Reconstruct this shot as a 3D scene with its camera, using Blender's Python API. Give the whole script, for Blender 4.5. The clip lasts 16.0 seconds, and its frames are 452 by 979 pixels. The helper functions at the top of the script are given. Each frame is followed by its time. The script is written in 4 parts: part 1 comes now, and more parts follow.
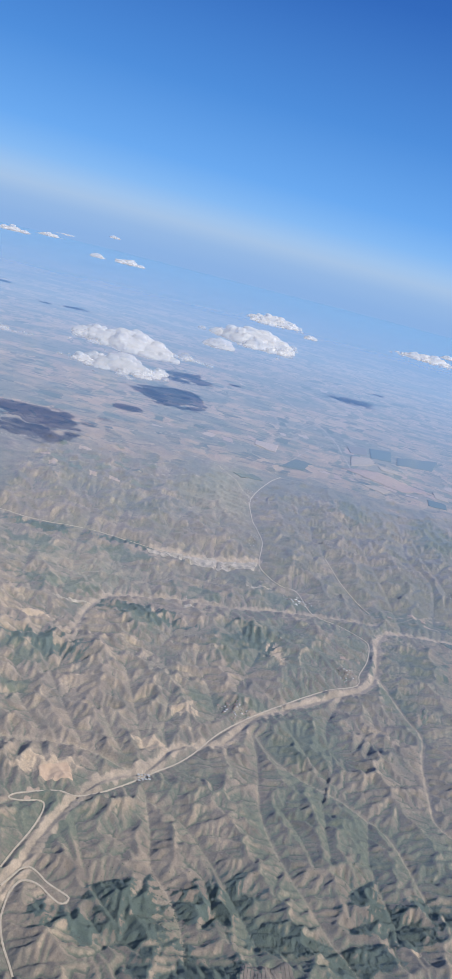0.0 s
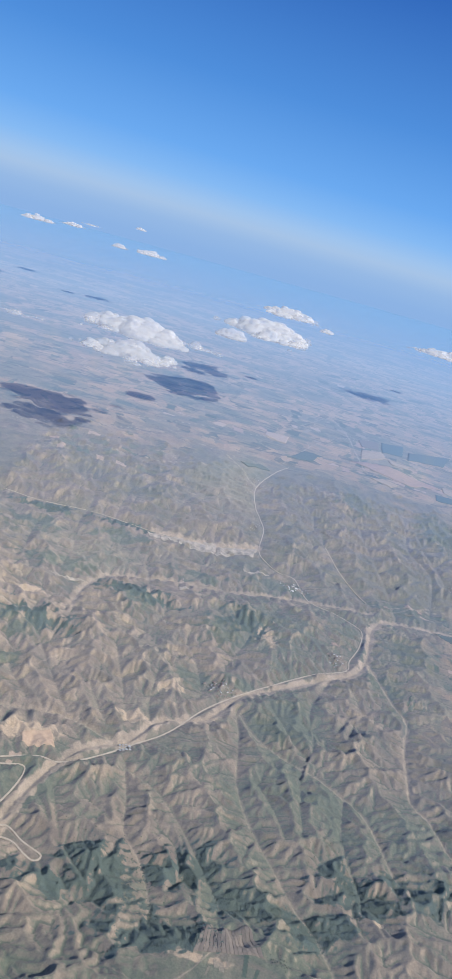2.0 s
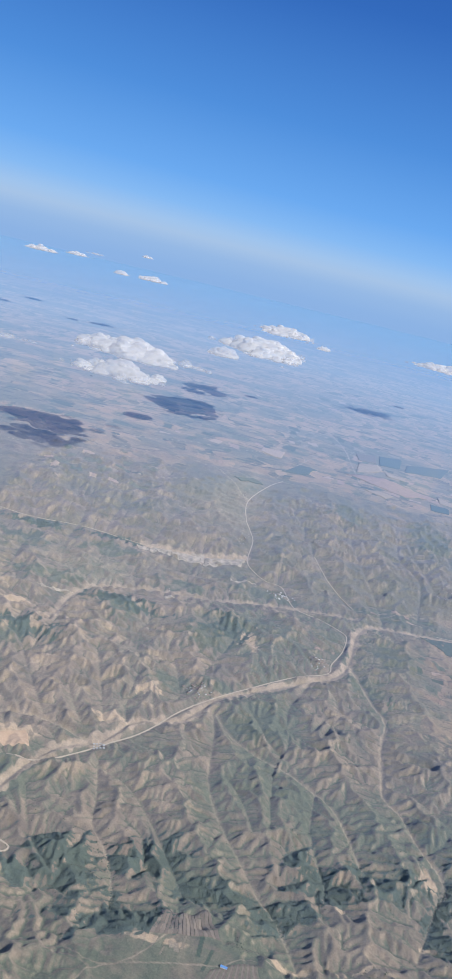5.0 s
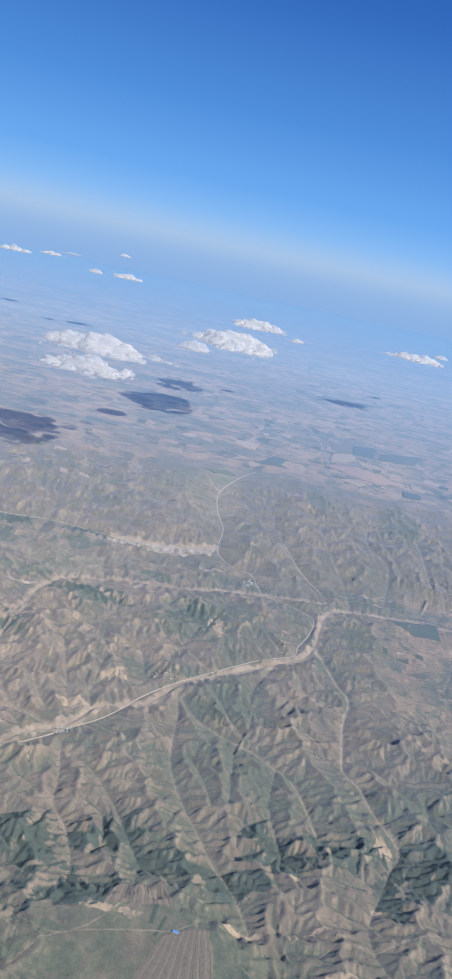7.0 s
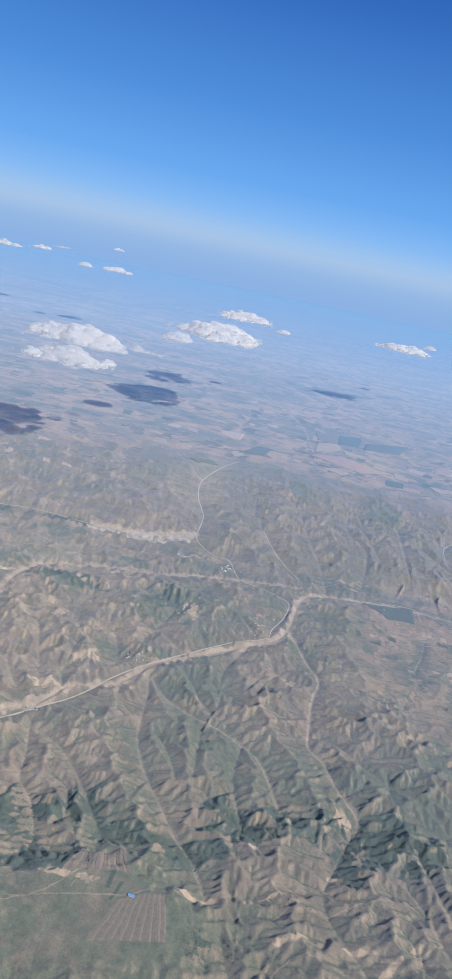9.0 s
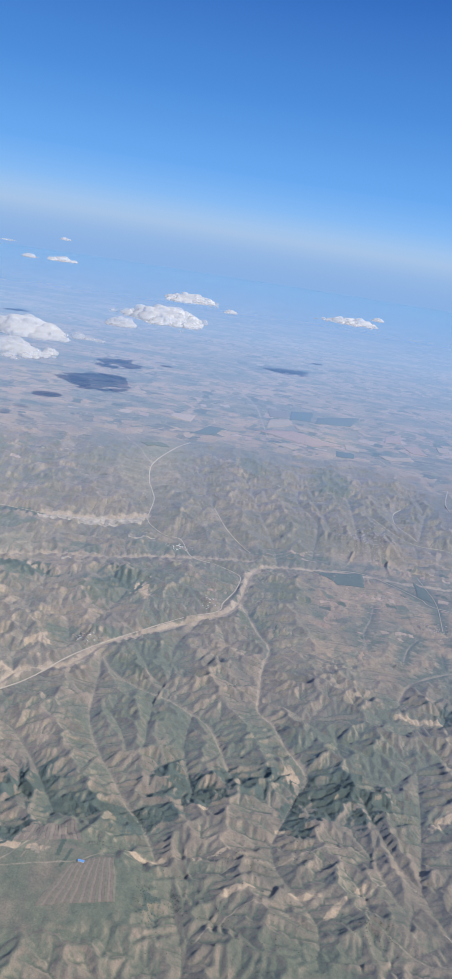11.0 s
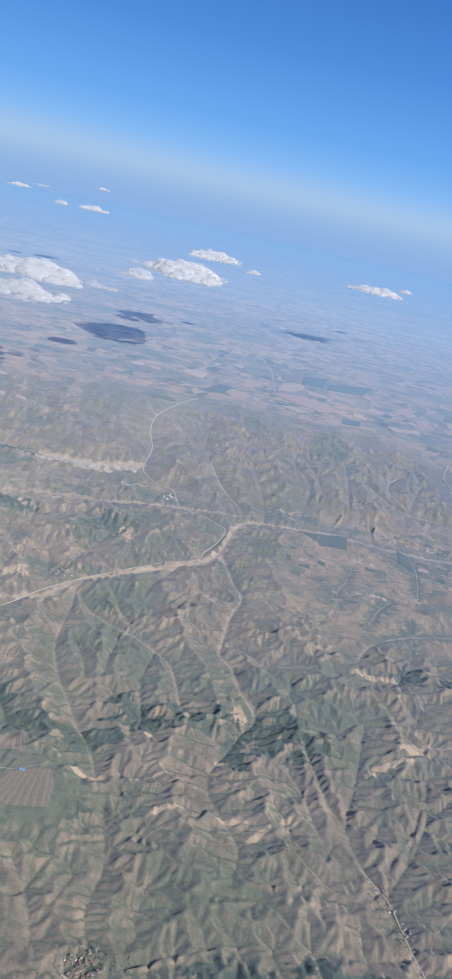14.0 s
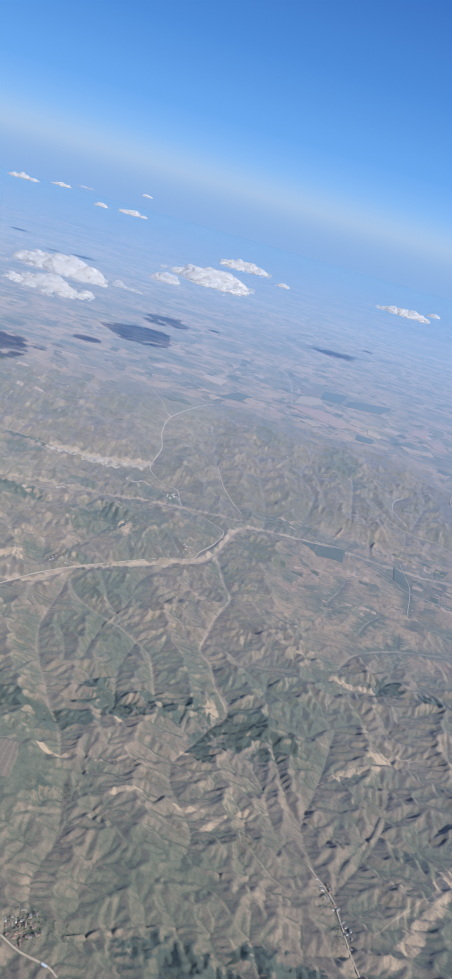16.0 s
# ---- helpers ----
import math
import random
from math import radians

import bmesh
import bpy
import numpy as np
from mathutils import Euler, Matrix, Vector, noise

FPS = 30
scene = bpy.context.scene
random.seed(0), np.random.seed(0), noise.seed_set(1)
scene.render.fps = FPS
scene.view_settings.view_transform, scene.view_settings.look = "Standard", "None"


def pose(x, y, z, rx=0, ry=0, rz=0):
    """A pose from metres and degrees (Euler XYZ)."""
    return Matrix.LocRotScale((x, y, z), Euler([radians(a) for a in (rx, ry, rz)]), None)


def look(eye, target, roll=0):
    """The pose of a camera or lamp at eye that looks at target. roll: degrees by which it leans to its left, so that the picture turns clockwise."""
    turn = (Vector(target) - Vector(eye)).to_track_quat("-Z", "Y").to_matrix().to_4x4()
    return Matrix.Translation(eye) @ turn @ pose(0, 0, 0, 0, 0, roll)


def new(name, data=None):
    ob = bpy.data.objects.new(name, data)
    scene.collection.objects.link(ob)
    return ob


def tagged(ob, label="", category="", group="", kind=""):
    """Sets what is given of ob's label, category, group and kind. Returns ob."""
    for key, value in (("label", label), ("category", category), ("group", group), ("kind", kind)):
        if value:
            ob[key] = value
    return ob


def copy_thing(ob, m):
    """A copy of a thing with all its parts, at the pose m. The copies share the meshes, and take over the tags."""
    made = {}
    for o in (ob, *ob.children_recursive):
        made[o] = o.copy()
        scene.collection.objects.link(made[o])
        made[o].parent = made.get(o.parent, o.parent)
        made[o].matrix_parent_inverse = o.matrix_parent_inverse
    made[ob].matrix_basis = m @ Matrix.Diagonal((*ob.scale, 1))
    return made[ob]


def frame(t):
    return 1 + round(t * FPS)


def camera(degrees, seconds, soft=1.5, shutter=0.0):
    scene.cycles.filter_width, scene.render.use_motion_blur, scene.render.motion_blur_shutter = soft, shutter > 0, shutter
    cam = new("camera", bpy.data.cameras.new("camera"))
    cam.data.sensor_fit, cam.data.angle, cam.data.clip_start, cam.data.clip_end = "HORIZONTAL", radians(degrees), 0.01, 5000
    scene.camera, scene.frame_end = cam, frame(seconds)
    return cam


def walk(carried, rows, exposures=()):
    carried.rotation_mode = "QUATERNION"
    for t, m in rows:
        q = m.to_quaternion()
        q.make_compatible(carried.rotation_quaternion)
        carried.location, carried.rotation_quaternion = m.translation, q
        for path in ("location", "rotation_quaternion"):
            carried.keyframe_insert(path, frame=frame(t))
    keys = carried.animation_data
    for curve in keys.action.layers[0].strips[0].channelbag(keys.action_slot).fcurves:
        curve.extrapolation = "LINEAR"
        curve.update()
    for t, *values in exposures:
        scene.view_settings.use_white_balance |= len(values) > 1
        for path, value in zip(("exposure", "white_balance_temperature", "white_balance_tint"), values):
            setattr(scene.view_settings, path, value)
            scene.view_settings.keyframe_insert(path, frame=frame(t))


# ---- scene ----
# A view from an airliner over dry hills, built as a model at about 1 : 33, since the camera sees 5 km at most.
cam = camera(32.33, 16.0)
PATH = [
    (0, (0.00, -0.00, 150.00), (11.79, 190.84, 91.33), 14.68),
    (0.5, (2.84, -1.41, 150.03), (13.34, 189.04, 89.88), 15.12),
    (1, (5.68, -2.83, 150.06), (14.55, 187.32, 88.70), 15.53),
    (1.5, (8.53, -4.24, 150.10), (15.98, 185.78, 88.16), 15.78),
    (2, (11.37, -5.66, 150.13), (17.87, 184.62, 88.85), 15.77),
    (2.5, (14.21, -7.07, 150.16), (19.68, 183.76, 90.53), 15.49),
    (3, (17.05, -8.48, 150.19), (21.21, 182.89, 92.22), 15.13),
    (3.5, (19.89, -9.90, 150.22), (23.00, 181.73, 93.04), 14.85),
    (6, (34.10, -16.97, 150.38), (35.74, 174.90, 93.94), 12.88),
    (6.5, (36.94, -18.38, 150.41), (40.22, 173.44, 93.90), 12.55),
    (7, (39.79, -19.79, 150.45), (43.61, 171.99, 93.85), 12.35),
    (7.5, (42.63, -21.21, 150.48), (46.64, 170.50, 93.61), 12.22),
    (8, (45.47, -22.62, 150.51), (50.10, 168.92, 93.14), 12.28),
    (10.5, (59.68, -29.69, 150.67), (67.09, 161.30, 91.77), 10.45),
    (11, (62.52, -31.10, 150.70), (75.61, 159.17, 90.48), 8.94),
    (11.5, (65.36, -32.52, 150.73), (83.57, 157.62, 91.42), 7.32),
    (12, (68.21, -33.93, 150.76), (89.56, 156.40, 93.14), 6.02),
    (12.5, (71.05, -35.34, 150.80), (91.51, 154.69, 91.90), 6.08),
    (13, (73.89, -36.76, 150.83), (90.60, 152.03, 86.97), 7.87),
    (13.5, (76.73, -38.17, 150.86), (89.16, 149.50, 82.84), 10.42),
    (14, (79.57, -39.59, 150.89), (88.14, 147.70, 81.25), 12.89),
    (14.5, (82.42, -41.00, 150.92), (88.15, 146.16, 80.66), 14.90),
    (15, (85.26, -42.41, 150.95), (89.29, 144.84, 80.82), 16.12),
    (15.5, (88.10, -43.83, 150.99), (90.82, 143.73, 81.60), 16.64),
    (16, (90.94, -45.24, 151.02), (93.03, 142.78, 82.86), 16.63),
]
walk(cam, [(t, look(eye, target, roll)) for t, eye, target, roll in PATH])

EARTH = 193000.0  # the globe's radius at the model's scale

# ---- world and sun ----
SUN_TO = Vector((0.58, -0.45, 0.70)).normalized()
sun_elev = math.asin(SUN_TO.z)
sun_az = math.atan2(SUN_TO.x, SUN_TO.y)

world = bpy.data.worlds.new("sky")
scene.world = world
world.use_nodes = True
wn, wl = world.node_tree.nodes, world.node_tree.links
wn.clear()


def srgb(r, g, b):
    return tuple((c / 255 / 12.92 if c <= 10 else ((c / 255 + 0.055) / 1.055) ** 2.4) for c in (r, g, b)) + (1.0,)


sky = wn.new("ShaderNodeTexSky")
sky.sky_type = "NISHITA"
sky.sun_disc = False
sky.sun_elevation, sky.sun_rotation = sun_elev, sun_az
sky.altitude, sky.dust_density = 1500, 1.5
coord = wn.new("ShaderNodeTexCoord")
sep = wn.new("ShaderNodeSeparateXYZ")
wl.new(coord.outputs["Generated"], sep.inputs[0])
span = wn.new("ShaderNodeMapRange")
span.inputs["From Min"].default_value, span.inputs["From Max"].default_value = -0.1, 0.4
wl.new(sep.outputs["Z"], span.inputs["Value"])
ramp = wn.new("ShaderNodeValToRGB")
STEPS = [
    (-0.09, srgb(137, 175, 226)),
    (-0.03, srgb(141, 179, 228)),
    (-0.008, srgb(150, 185, 229)),
    (0.010, srgb(167, 196, 231)),
    (0.022, srgb(160, 196, 237)),
    (0.044, srgb(134, 186, 243)),
    (0.078, srgb(108, 170, 240)),
    (0.16, srgb(80, 143, 220)),
    (0.28, srgb(52, 107, 189)),
    (0.40, srgb(36, 83, 163)),
]
while len(ramp.color_ramp.elements) < len(STEPS):
    ramp.color_ramp.elements.new(0.5)
for el, (z, c) in zip(ramp.color_ramp.elements, STEPS):
    el.position, el.color = (z + 0.1) / 0.5, c
wl.new(span.outputs[0], ramp.inputs[0])
dim = wn.new("ShaderNodeVectorMath")
dim.operation = "SCALE"
dim.inputs["Scale"].default_value = 0.15
wl.new(sky.outputs[0], dim.inputs[0])
low = wn.new("ShaderNodeMapRange")
low.inputs["From Min"].default_value, low.inputs["From Max"].default_value = 0.40, 0.75
low.inputs["To Min"].default_value, low.inputs["To Max"].default_value = 1.0, 0.0
wl.new(sep.outputs["Z"], low.inputs["Value"])
haze_mix = wn.new("ShaderNodeMix")
haze_mix.data_type = "RGBA"
wl.new(low.outputs[0], haze_mix.inputs["Factor"])
wl.new(dim.outputs[0], haze_mix.inputs[6])
wl.new(ramp.outputs[0], haze_mix.inputs[7])
back = wn.new("ShaderNodeBackground")
back.inputs["Strength"].default_value = 1.0
wl.new(haze_mix.outputs[2], back.inputs["Color"])
wout = wn.new("ShaderNodeOutputWorld")
wl.new(back.outputs[0], wout.inputs["Surface"])

sun = new("sun", bpy.data.lights.new("sun", "SUN"))
sun.data.energy, sun.data.angle, sun.data.color = 5.0, radians(0.53), (1.0, 0.962, 0.915)
sun.matrix_world = look((0, 0, 400), Vector((0, 0, 400)) - SUN_TO)


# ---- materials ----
HAZE_DEPTH, NEAR = 0.144, 0.074  # haze mixed into the materials: its optical depth straight down, and how much is clear


class Nodes:
    """A node material, written briefly."""

    def __init__(self, name):
        self.mat = bpy.data.materials.new(name)
        self.mat.use_nodes = True
        self.nt = self.mat.node_tree
        self.nt.nodes.clear()

    def add(self, kind):
        return self.nt.nodes.new("ShaderNode" + kind)

    def link(self, a, b):
        self.nt.links.new(a, b)

    def math(self, op, a, b=None):
        n = self.add("Math")
        n.operation = op
        for i, v in enumerate((a, b)):
            if v is None:
                continue
            if isinstance(v, (int, float)):
                n.inputs[i].default_value = v
            else:
                self.link(v, n.inputs[i])
        return n.outputs[0]

    def noise(self, scale, detail=4.0, rough=0.55, stretch=None, distort=0.0):
        co = self.add("TexCoord").outputs["Object"]
        if stretch:
            m = self.add("Mapping")
            m.inputs["Scale"].default_value = stretch
            self.link(co, m.inputs[0])
            co = m.outputs[0]
        n = self.add("TexNoise")
        n.inputs["Scale"].default_value, n.inputs["Detail"].default_value = scale, detail
        n.inputs["Roughness"].default_value, n.inputs["Distortion"].default_value = rough, distort
        self.link(co, n.inputs["Vector"])
        return n.outputs[0]

    def between(self, v, a, b, lo=0.0, hi=1.0):
        n = self.add("MapRange")
        n.inputs["From Min"].default_value, n.inputs["From Max"].default_value = a, b
        n.inputs["To Min"].default_value, n.inputs["To Max"].default_value = lo, hi
        self.link(v, n.inputs["Value"])
        return n.outputs[0]

    def mix(self, fac, a, b, blend="MIX"):
        n = self.add("Mix")
        n.data_type, n.blend_type = "RGBA", blend
        for sock, v in ((n.inputs["Factor"], fac), (n.inputs[6], a), (n.inputs[7], b)):
            if isinstance(v, (int, float)):
                sock.default_value = v
            elif isinstance(v, tuple):
                sock.default_value = (*v[:3], 1.0)
            else:
                self.link(v, sock)
        return n.outputs[2]

    def bump(self, height, strength=0.5, distance=0.3):
        n = self.add("Bump")
        n.inputs["Strength"].default_value, n.inputs["Distance"].default_value = strength, distance
        self.link(height, n.inputs["Height"])
        return n.outputs[0]

    def done(self, color, bump=None, mirror=True):
        """A rough surface with haze put into its shading: the more slantwise it is seen, the more sky-tinted gloss
        covers it.
        """
        d = self.add("BsdfDiffuse")
        d.inputs["Roughness"].default_value = 0.6
        if isinstance(color, tuple):
            d.inputs["Color"].default_value = (*color[:3], 1.0)
        else:
            self.link(color, d.inputs["Color"])
        if bump is not None:
            self.link(bump, d.inputs["Normal"])
        out = self.add("OutputMaterial")
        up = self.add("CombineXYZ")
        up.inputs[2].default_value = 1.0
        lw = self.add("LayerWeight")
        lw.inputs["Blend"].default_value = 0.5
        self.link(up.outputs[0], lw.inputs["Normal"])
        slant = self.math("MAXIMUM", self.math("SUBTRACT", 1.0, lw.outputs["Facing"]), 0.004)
        clear = self.math("MINIMUM", self.math("EXPONENT", self.math("ADD", self.math("DIVIDE", -HAZE_DEPTH, slant), NEAR)), 1.0)
        # two tinted gloss lobes, facing straight up, imitate the haze in front of the surface
        haze_gloss = []
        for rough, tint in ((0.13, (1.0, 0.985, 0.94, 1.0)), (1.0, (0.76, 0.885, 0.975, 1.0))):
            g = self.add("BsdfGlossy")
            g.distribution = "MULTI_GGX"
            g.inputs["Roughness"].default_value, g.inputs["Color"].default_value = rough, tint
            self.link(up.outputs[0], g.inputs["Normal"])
            haze_gloss.append(g)
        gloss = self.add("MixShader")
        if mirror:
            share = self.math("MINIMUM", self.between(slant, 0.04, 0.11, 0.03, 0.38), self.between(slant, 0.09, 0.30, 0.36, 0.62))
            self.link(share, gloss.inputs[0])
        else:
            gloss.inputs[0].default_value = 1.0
            haze_gloss[1].inputs["Color"].default_value = (0.50, 0.58, 0.66, 1.0)
        self.link(haze_gloss[0].outputs[0], gloss.inputs[1])
        self.link(haze_gloss[1].outputs[0], gloss.inputs[2])
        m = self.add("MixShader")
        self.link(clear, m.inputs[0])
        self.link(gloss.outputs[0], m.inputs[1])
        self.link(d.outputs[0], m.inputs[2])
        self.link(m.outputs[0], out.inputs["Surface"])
        return self.mat


def ground_material():
    k = Nodes("dry_hills")
    at = k.add("Attribute")
    at.attribute_name = "cover"
    rgb = k.add("SeparateColor")
    k.link(at.outputs["Color"], rgb.inputs[0])
    at2 = k.add("Attribute")
    at2.attribute_name = "cover_b"
    rgb2 = k.add("SeparateColor")
    k.link(at2.outputs["Color"], rgb2.inputs[0])
    fine, mid, wide = k.noise(0.45, 8, 0.7), k.noise(0.13, 7, 0.65), k.noise(0.02, 4, 0.6)
    col = k.mix(k.between(mid, 0.36, 0.64), (0.126, 0.100, 0.078), (0.290, 0.225, 0.159))
    col = k.mix(k.math("MULTIPLY", k.between(wide, 0.42, 0.6), 0.55), col, (0.212, 0.163, 0.114))
    col = k.mix(k.math("MULTIPLY", k.between(k.noise(0.055, 5, 0.6), 0.5, 0.66), 0.6), col, (0.112, 0.104, 0.080))
    grass = k.mix(k.between(fine, 0.3, 0.7), (0.076, 0.089, 0.058), (0.142, 0.149, 0.097))
    col = k.mix(rgb.outputs[1], col, grass)
    col = k.mix(rgb.outputs[2], col, k.mix(k.between(fine, 0.3, 0.7), (0.32, 0.24, 0.16), (0.44, 0.34, 0.23)))
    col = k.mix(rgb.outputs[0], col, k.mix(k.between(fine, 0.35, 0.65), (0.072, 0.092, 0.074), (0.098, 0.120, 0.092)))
    # fields of the plain: stretched patches of different crops
    co = k.add("TexCoord").outputs["Object"]
    m = k.add("Mapping")
    m.inputs["Rotation"].default_value = (0, 0, 0.35)
    m.inputs["Scale"].default_value = (0.11, 0.07, 0.001)
    warp = k.add("TexNoise")
    warp.inputs["Scale"].default_value, warp.inputs["Detail"].default_value = 0.035, 4.0
    k.link(co, warp.inputs["Vector"])
    bend = k.add("VectorMath")
    bend.operation = "MULTIPLY_ADD"
    bend.inputs[1].default_value = (38.0, 38.0, 0.0)
    k.link(warp.outputs["Color"], bend.inputs[0])
    k.link(co, bend.inputs[2])
    k.link(bend.outputs[0], m.inputs[0])
    vor = k.add("TexVoronoi")
    vor.distance = "CHEBYCHEV"
    vor.inputs["Scale"].default_value = 1.0
    k.link(m.outputs[0], vor.inputs["Vector"])
    pick = k.add("SeparateColor")
    k.link(vor.outputs["Color"], pick.inputs[0])
    crop = k.add("ValToRGB")
    crop.color_ramp.interpolation = "CONSTANT"
    tones = [(0.0, (0.29, 0.20, 0.125)), (0.22, (0.41, 0.288, 0.178)), (0.42, (0.10, 0.125, 0.08)), (0.58, (0.38, 0.25, 0.165)), (0.70, (0.22, 0.19, 0.13)), (0.86, (0.05, 0.072, 0.05))]
    while len(crop.color_ramp.elements) < len(tones):
        crop.color_ramp.elements.new(0.5)
    for el, (p, c) in zip(crop.color_ramp.elements, tones):
        el.position, el.color = p, (*c, 1.0)
    k.link(pick.outputs[0], crop.inputs[0])
    streak = k.noise(1.0, 8, 0.72, (0.03, 0.09, 0.0), 0.6)
    field = k.mix(k.math("MULTIPLY", k.between(streak, 0.40, 0.60), 0.85), crop.outputs[0], (0.36, 0.248, 0.152))
    field = k.mix(k.math("MULTIPLY", k.between(k.noise(1.0, 6, 0.6, (0.006, 0.016, 0.0), 0.8), 0.48, 0.58), 0.7), field, (0.105, 0.125, 0.098))
    field = k.mix(k.math("MULTIPLY", k.between(k.noise(1.0, 5, 0.7, (0.03, 0.10, 0.0), 1.2), 0.56, 0.62), 0.75), field, (0.060, 0.080, 0.066))
    col = k.mix(k.math("MULTIPLY", rgb2.outputs[0], 0.9), col, field)
    at3, at4 = k.add("Attribute"), k.add("Attribute")
    at3.attribute_name, at4.attribute_name = "fields", "field_on"
    col = k.mix(at4.outputs["Fac"], col, at3.outputs["Color"])
    col = k.mix(k.math("MULTIPLY", rgb2.outputs[2], 0.5), col, (0.07, 0.062, 0.043))
    col = k.mix(rgb2.outputs[1], col, k.mix(k.between(mid, 0.35, 0.65), (0.245, 0.192, 0.137), (0.405, 0.318, 0.228)))
    shade = k.between(k.noise(2.2, 5, 0.75), 0.3, 0.7, 0.82, 1.30)
    col = k.mix(1.0, col, shade, "MULTIPLY")
    relief = k.math("ADD", k.noise(1.1, 8, 0.66), k.math("MULTIPLY", k.noise(4.0, 3), 0.2))
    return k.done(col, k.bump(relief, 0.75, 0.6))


def plain_material(name, dark, light, scale=1.2):
    k = Nodes(name)
    n = k.noise(scale, 5, 0.6)
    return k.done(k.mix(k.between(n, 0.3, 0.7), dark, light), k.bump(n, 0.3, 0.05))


M_GROUND = ground_material()
M_ROAD = plain_material("pale_road", (0.32, 0.265, 0.20), (0.43, 0.365, 0.28))


def cloud_material(name, thin, grain=0.2):
    k = Nodes(name)
    d = k.add("BsdfDiffuse")
    d.inputs["Color"].default_value = (0.88, 0.88, 0.88, 1)
    t = k.add("BsdfTranslucent")
    t.inputs["Color"].default_value = (0.80, 0.81, 0.83, 1)
    m = k.add("MixShader")
    m.inputs[0].default_value = 0.5
    k.link(d.outputs[0], m.inputs[1])
    k.link(t.outputs[0], m.inputs[2])
    out = k.add("OutputMaterial")
    if thin:
        clear, mm = k.add("BsdfTransparent"), k.add("MixShader")
        k.link(k.between(k.noise(grain, 3, 0.5), 0.4, 0.7, thin, min(1.0, thin * 1.2)), mm.inputs[0])
        k.link(m.outputs[0], mm.inputs[1])
        k.link(clear.outputs[0], mm.inputs[2])
        m = mm
    k.link(m.outputs[0], out.inputs["Surface"])
    return k.mat


M_CLOUD = cloud_material("cloud", 0.54, 0.05)
M_WISP = cloud_material("cloud_wisp", 0.72)
M_VEIL = cloud_material("cloud_veil", 0.60, 0.04)

# ---- the lie of the land ----
RIVER = [(-17.8, 141.1), (-15.8, 149.8), (-13.7, 159.9), (-10.9, 168.8), (-8.1, 175.8), (-2.2, 186.5), (4.4, 191.6), (9.7, 193.9), (16.2, 207.1), (24, 213.4), (32.1, 216.4), (38.5, 226.1), (45.5, 238.5), (60.1, 250.8), (76.1, 263.5), (90.4, 274.8), (98.2, 289.1), (102.7, 309.8), (105.7, 322.8), (109, 329.2)]
RIVER_EAST = [(109.2, 330.2), (116, 335.5), (141.1, 339.7), (161.5, 341.4), (181, 337.9), (207.8, 336.4), (225.6, 338.4), (236.8, 336.8)]
BED_MIDDLE = [(-26.6, 273.5), (-24.9, 291.2), (-19.3, 305.2), (-6.4, 312.1), (12.8, 319.2), (35.9, 322.8), (56.9, 330.4), (75.5, 334.6), (94.4, 338.2), (107.4, 340.6)]
BED_QUARRY = [(-3.9, 368.6), (12.3, 369.7), (28.6, 370.8), (50, 379)]
BED_WEST = [(-33.9, 196.7), (-23.2, 198.4), (-12.1, 199.9), (-2.1, 197.3), (6.1, 192.7)]
RIVER_SOUTH = [(99.1, 289.3), (105.9, 260.2), (108.6, 254.1), (109.1, 247.2), (105.3, 232.3), (102.9, 215.2), (101.6, 200.3), (106, 193.6), (109.2, 181.1), (113.4, 171.5), (114.1, 165.3), (110.2, 158.2)]
VALE_FORK = [(43.7, 227.8), (45, 209.4), (44.8, 189.5), (49.1, 172.6), (56.7, 156.4), (61.5, 145.9), (66.6, 137.3), (70.5, 125.3)]
VALE_MIDDLE = [(45, 226.1), (50.4, 215.4), (59.6, 207.1), (70.3, 201.7), (78.5, 194.3), (84.3, 188.2), (87.6, 177.4), (90.4, 164.9)]
VALE_MIDDLE_ARM = [(78.5, 194.3), (76.1, 176.8), (77.7, 163.8), (79.2, 154.4)]
VALE_GRID = [(11, 185.9), (12.4, 178.4), (14.2, 169.2), (15.4, 158.5), (20, 151.6), (23.7, 142.8), (25.6, 134.3)]
VALE_GRID_ARM = [(12.5, 182.4), (22.3, 176.5), (31.4, 162.9), (39.5, 147), (42.3, 140.2)]
VALE_EAST = [(151, 175), (145.4, 150.6), (142.3, 139.3), (138.7, 126.7), (139.4, 117.6), (142.2, 108.5), (145.4, 102.1), (146.6, 95.2)]
VALE_EAST_END = [(140.3, 110.9), (145.7, 102.7), (147.6, 96), (149.3, 88), (151, 82.5)]
VALE_C = [(100.6, 134.9), (100.8, 127.6), (105.4, 118.7), (108.9, 110.6), (108.6, 103.2)]
VALE_D = [(74.3, 114.3), (77.1, 101.6), (77.3, 93.4), (76, 83.6), (77.4, 77.2)]
VALE_F = [(100.8, 137.4), (114.2, 167.9)]
GULLY_A = [(163.5, 302.6), (159, 288.3), (153.4, 274.8), (152.4, 262.8)]
GULLY_B = [(177.8, 274.8), (171, 265), (166.1, 253.2)]
GULLY_C = [(206.7, 254.9), (183.8, 246.9), (164.4, 234.1), (155.4, 218.5)]
ROAD_NORTH = [(87.2, 400), (94.2, 377.7), (101.2, 363.1), (106.9, 352.6)]
ROAD_VILLAGE = [(74.3, 68.6), (79.1, 66.2), (85.3, 64.7), (87.8, 63)]
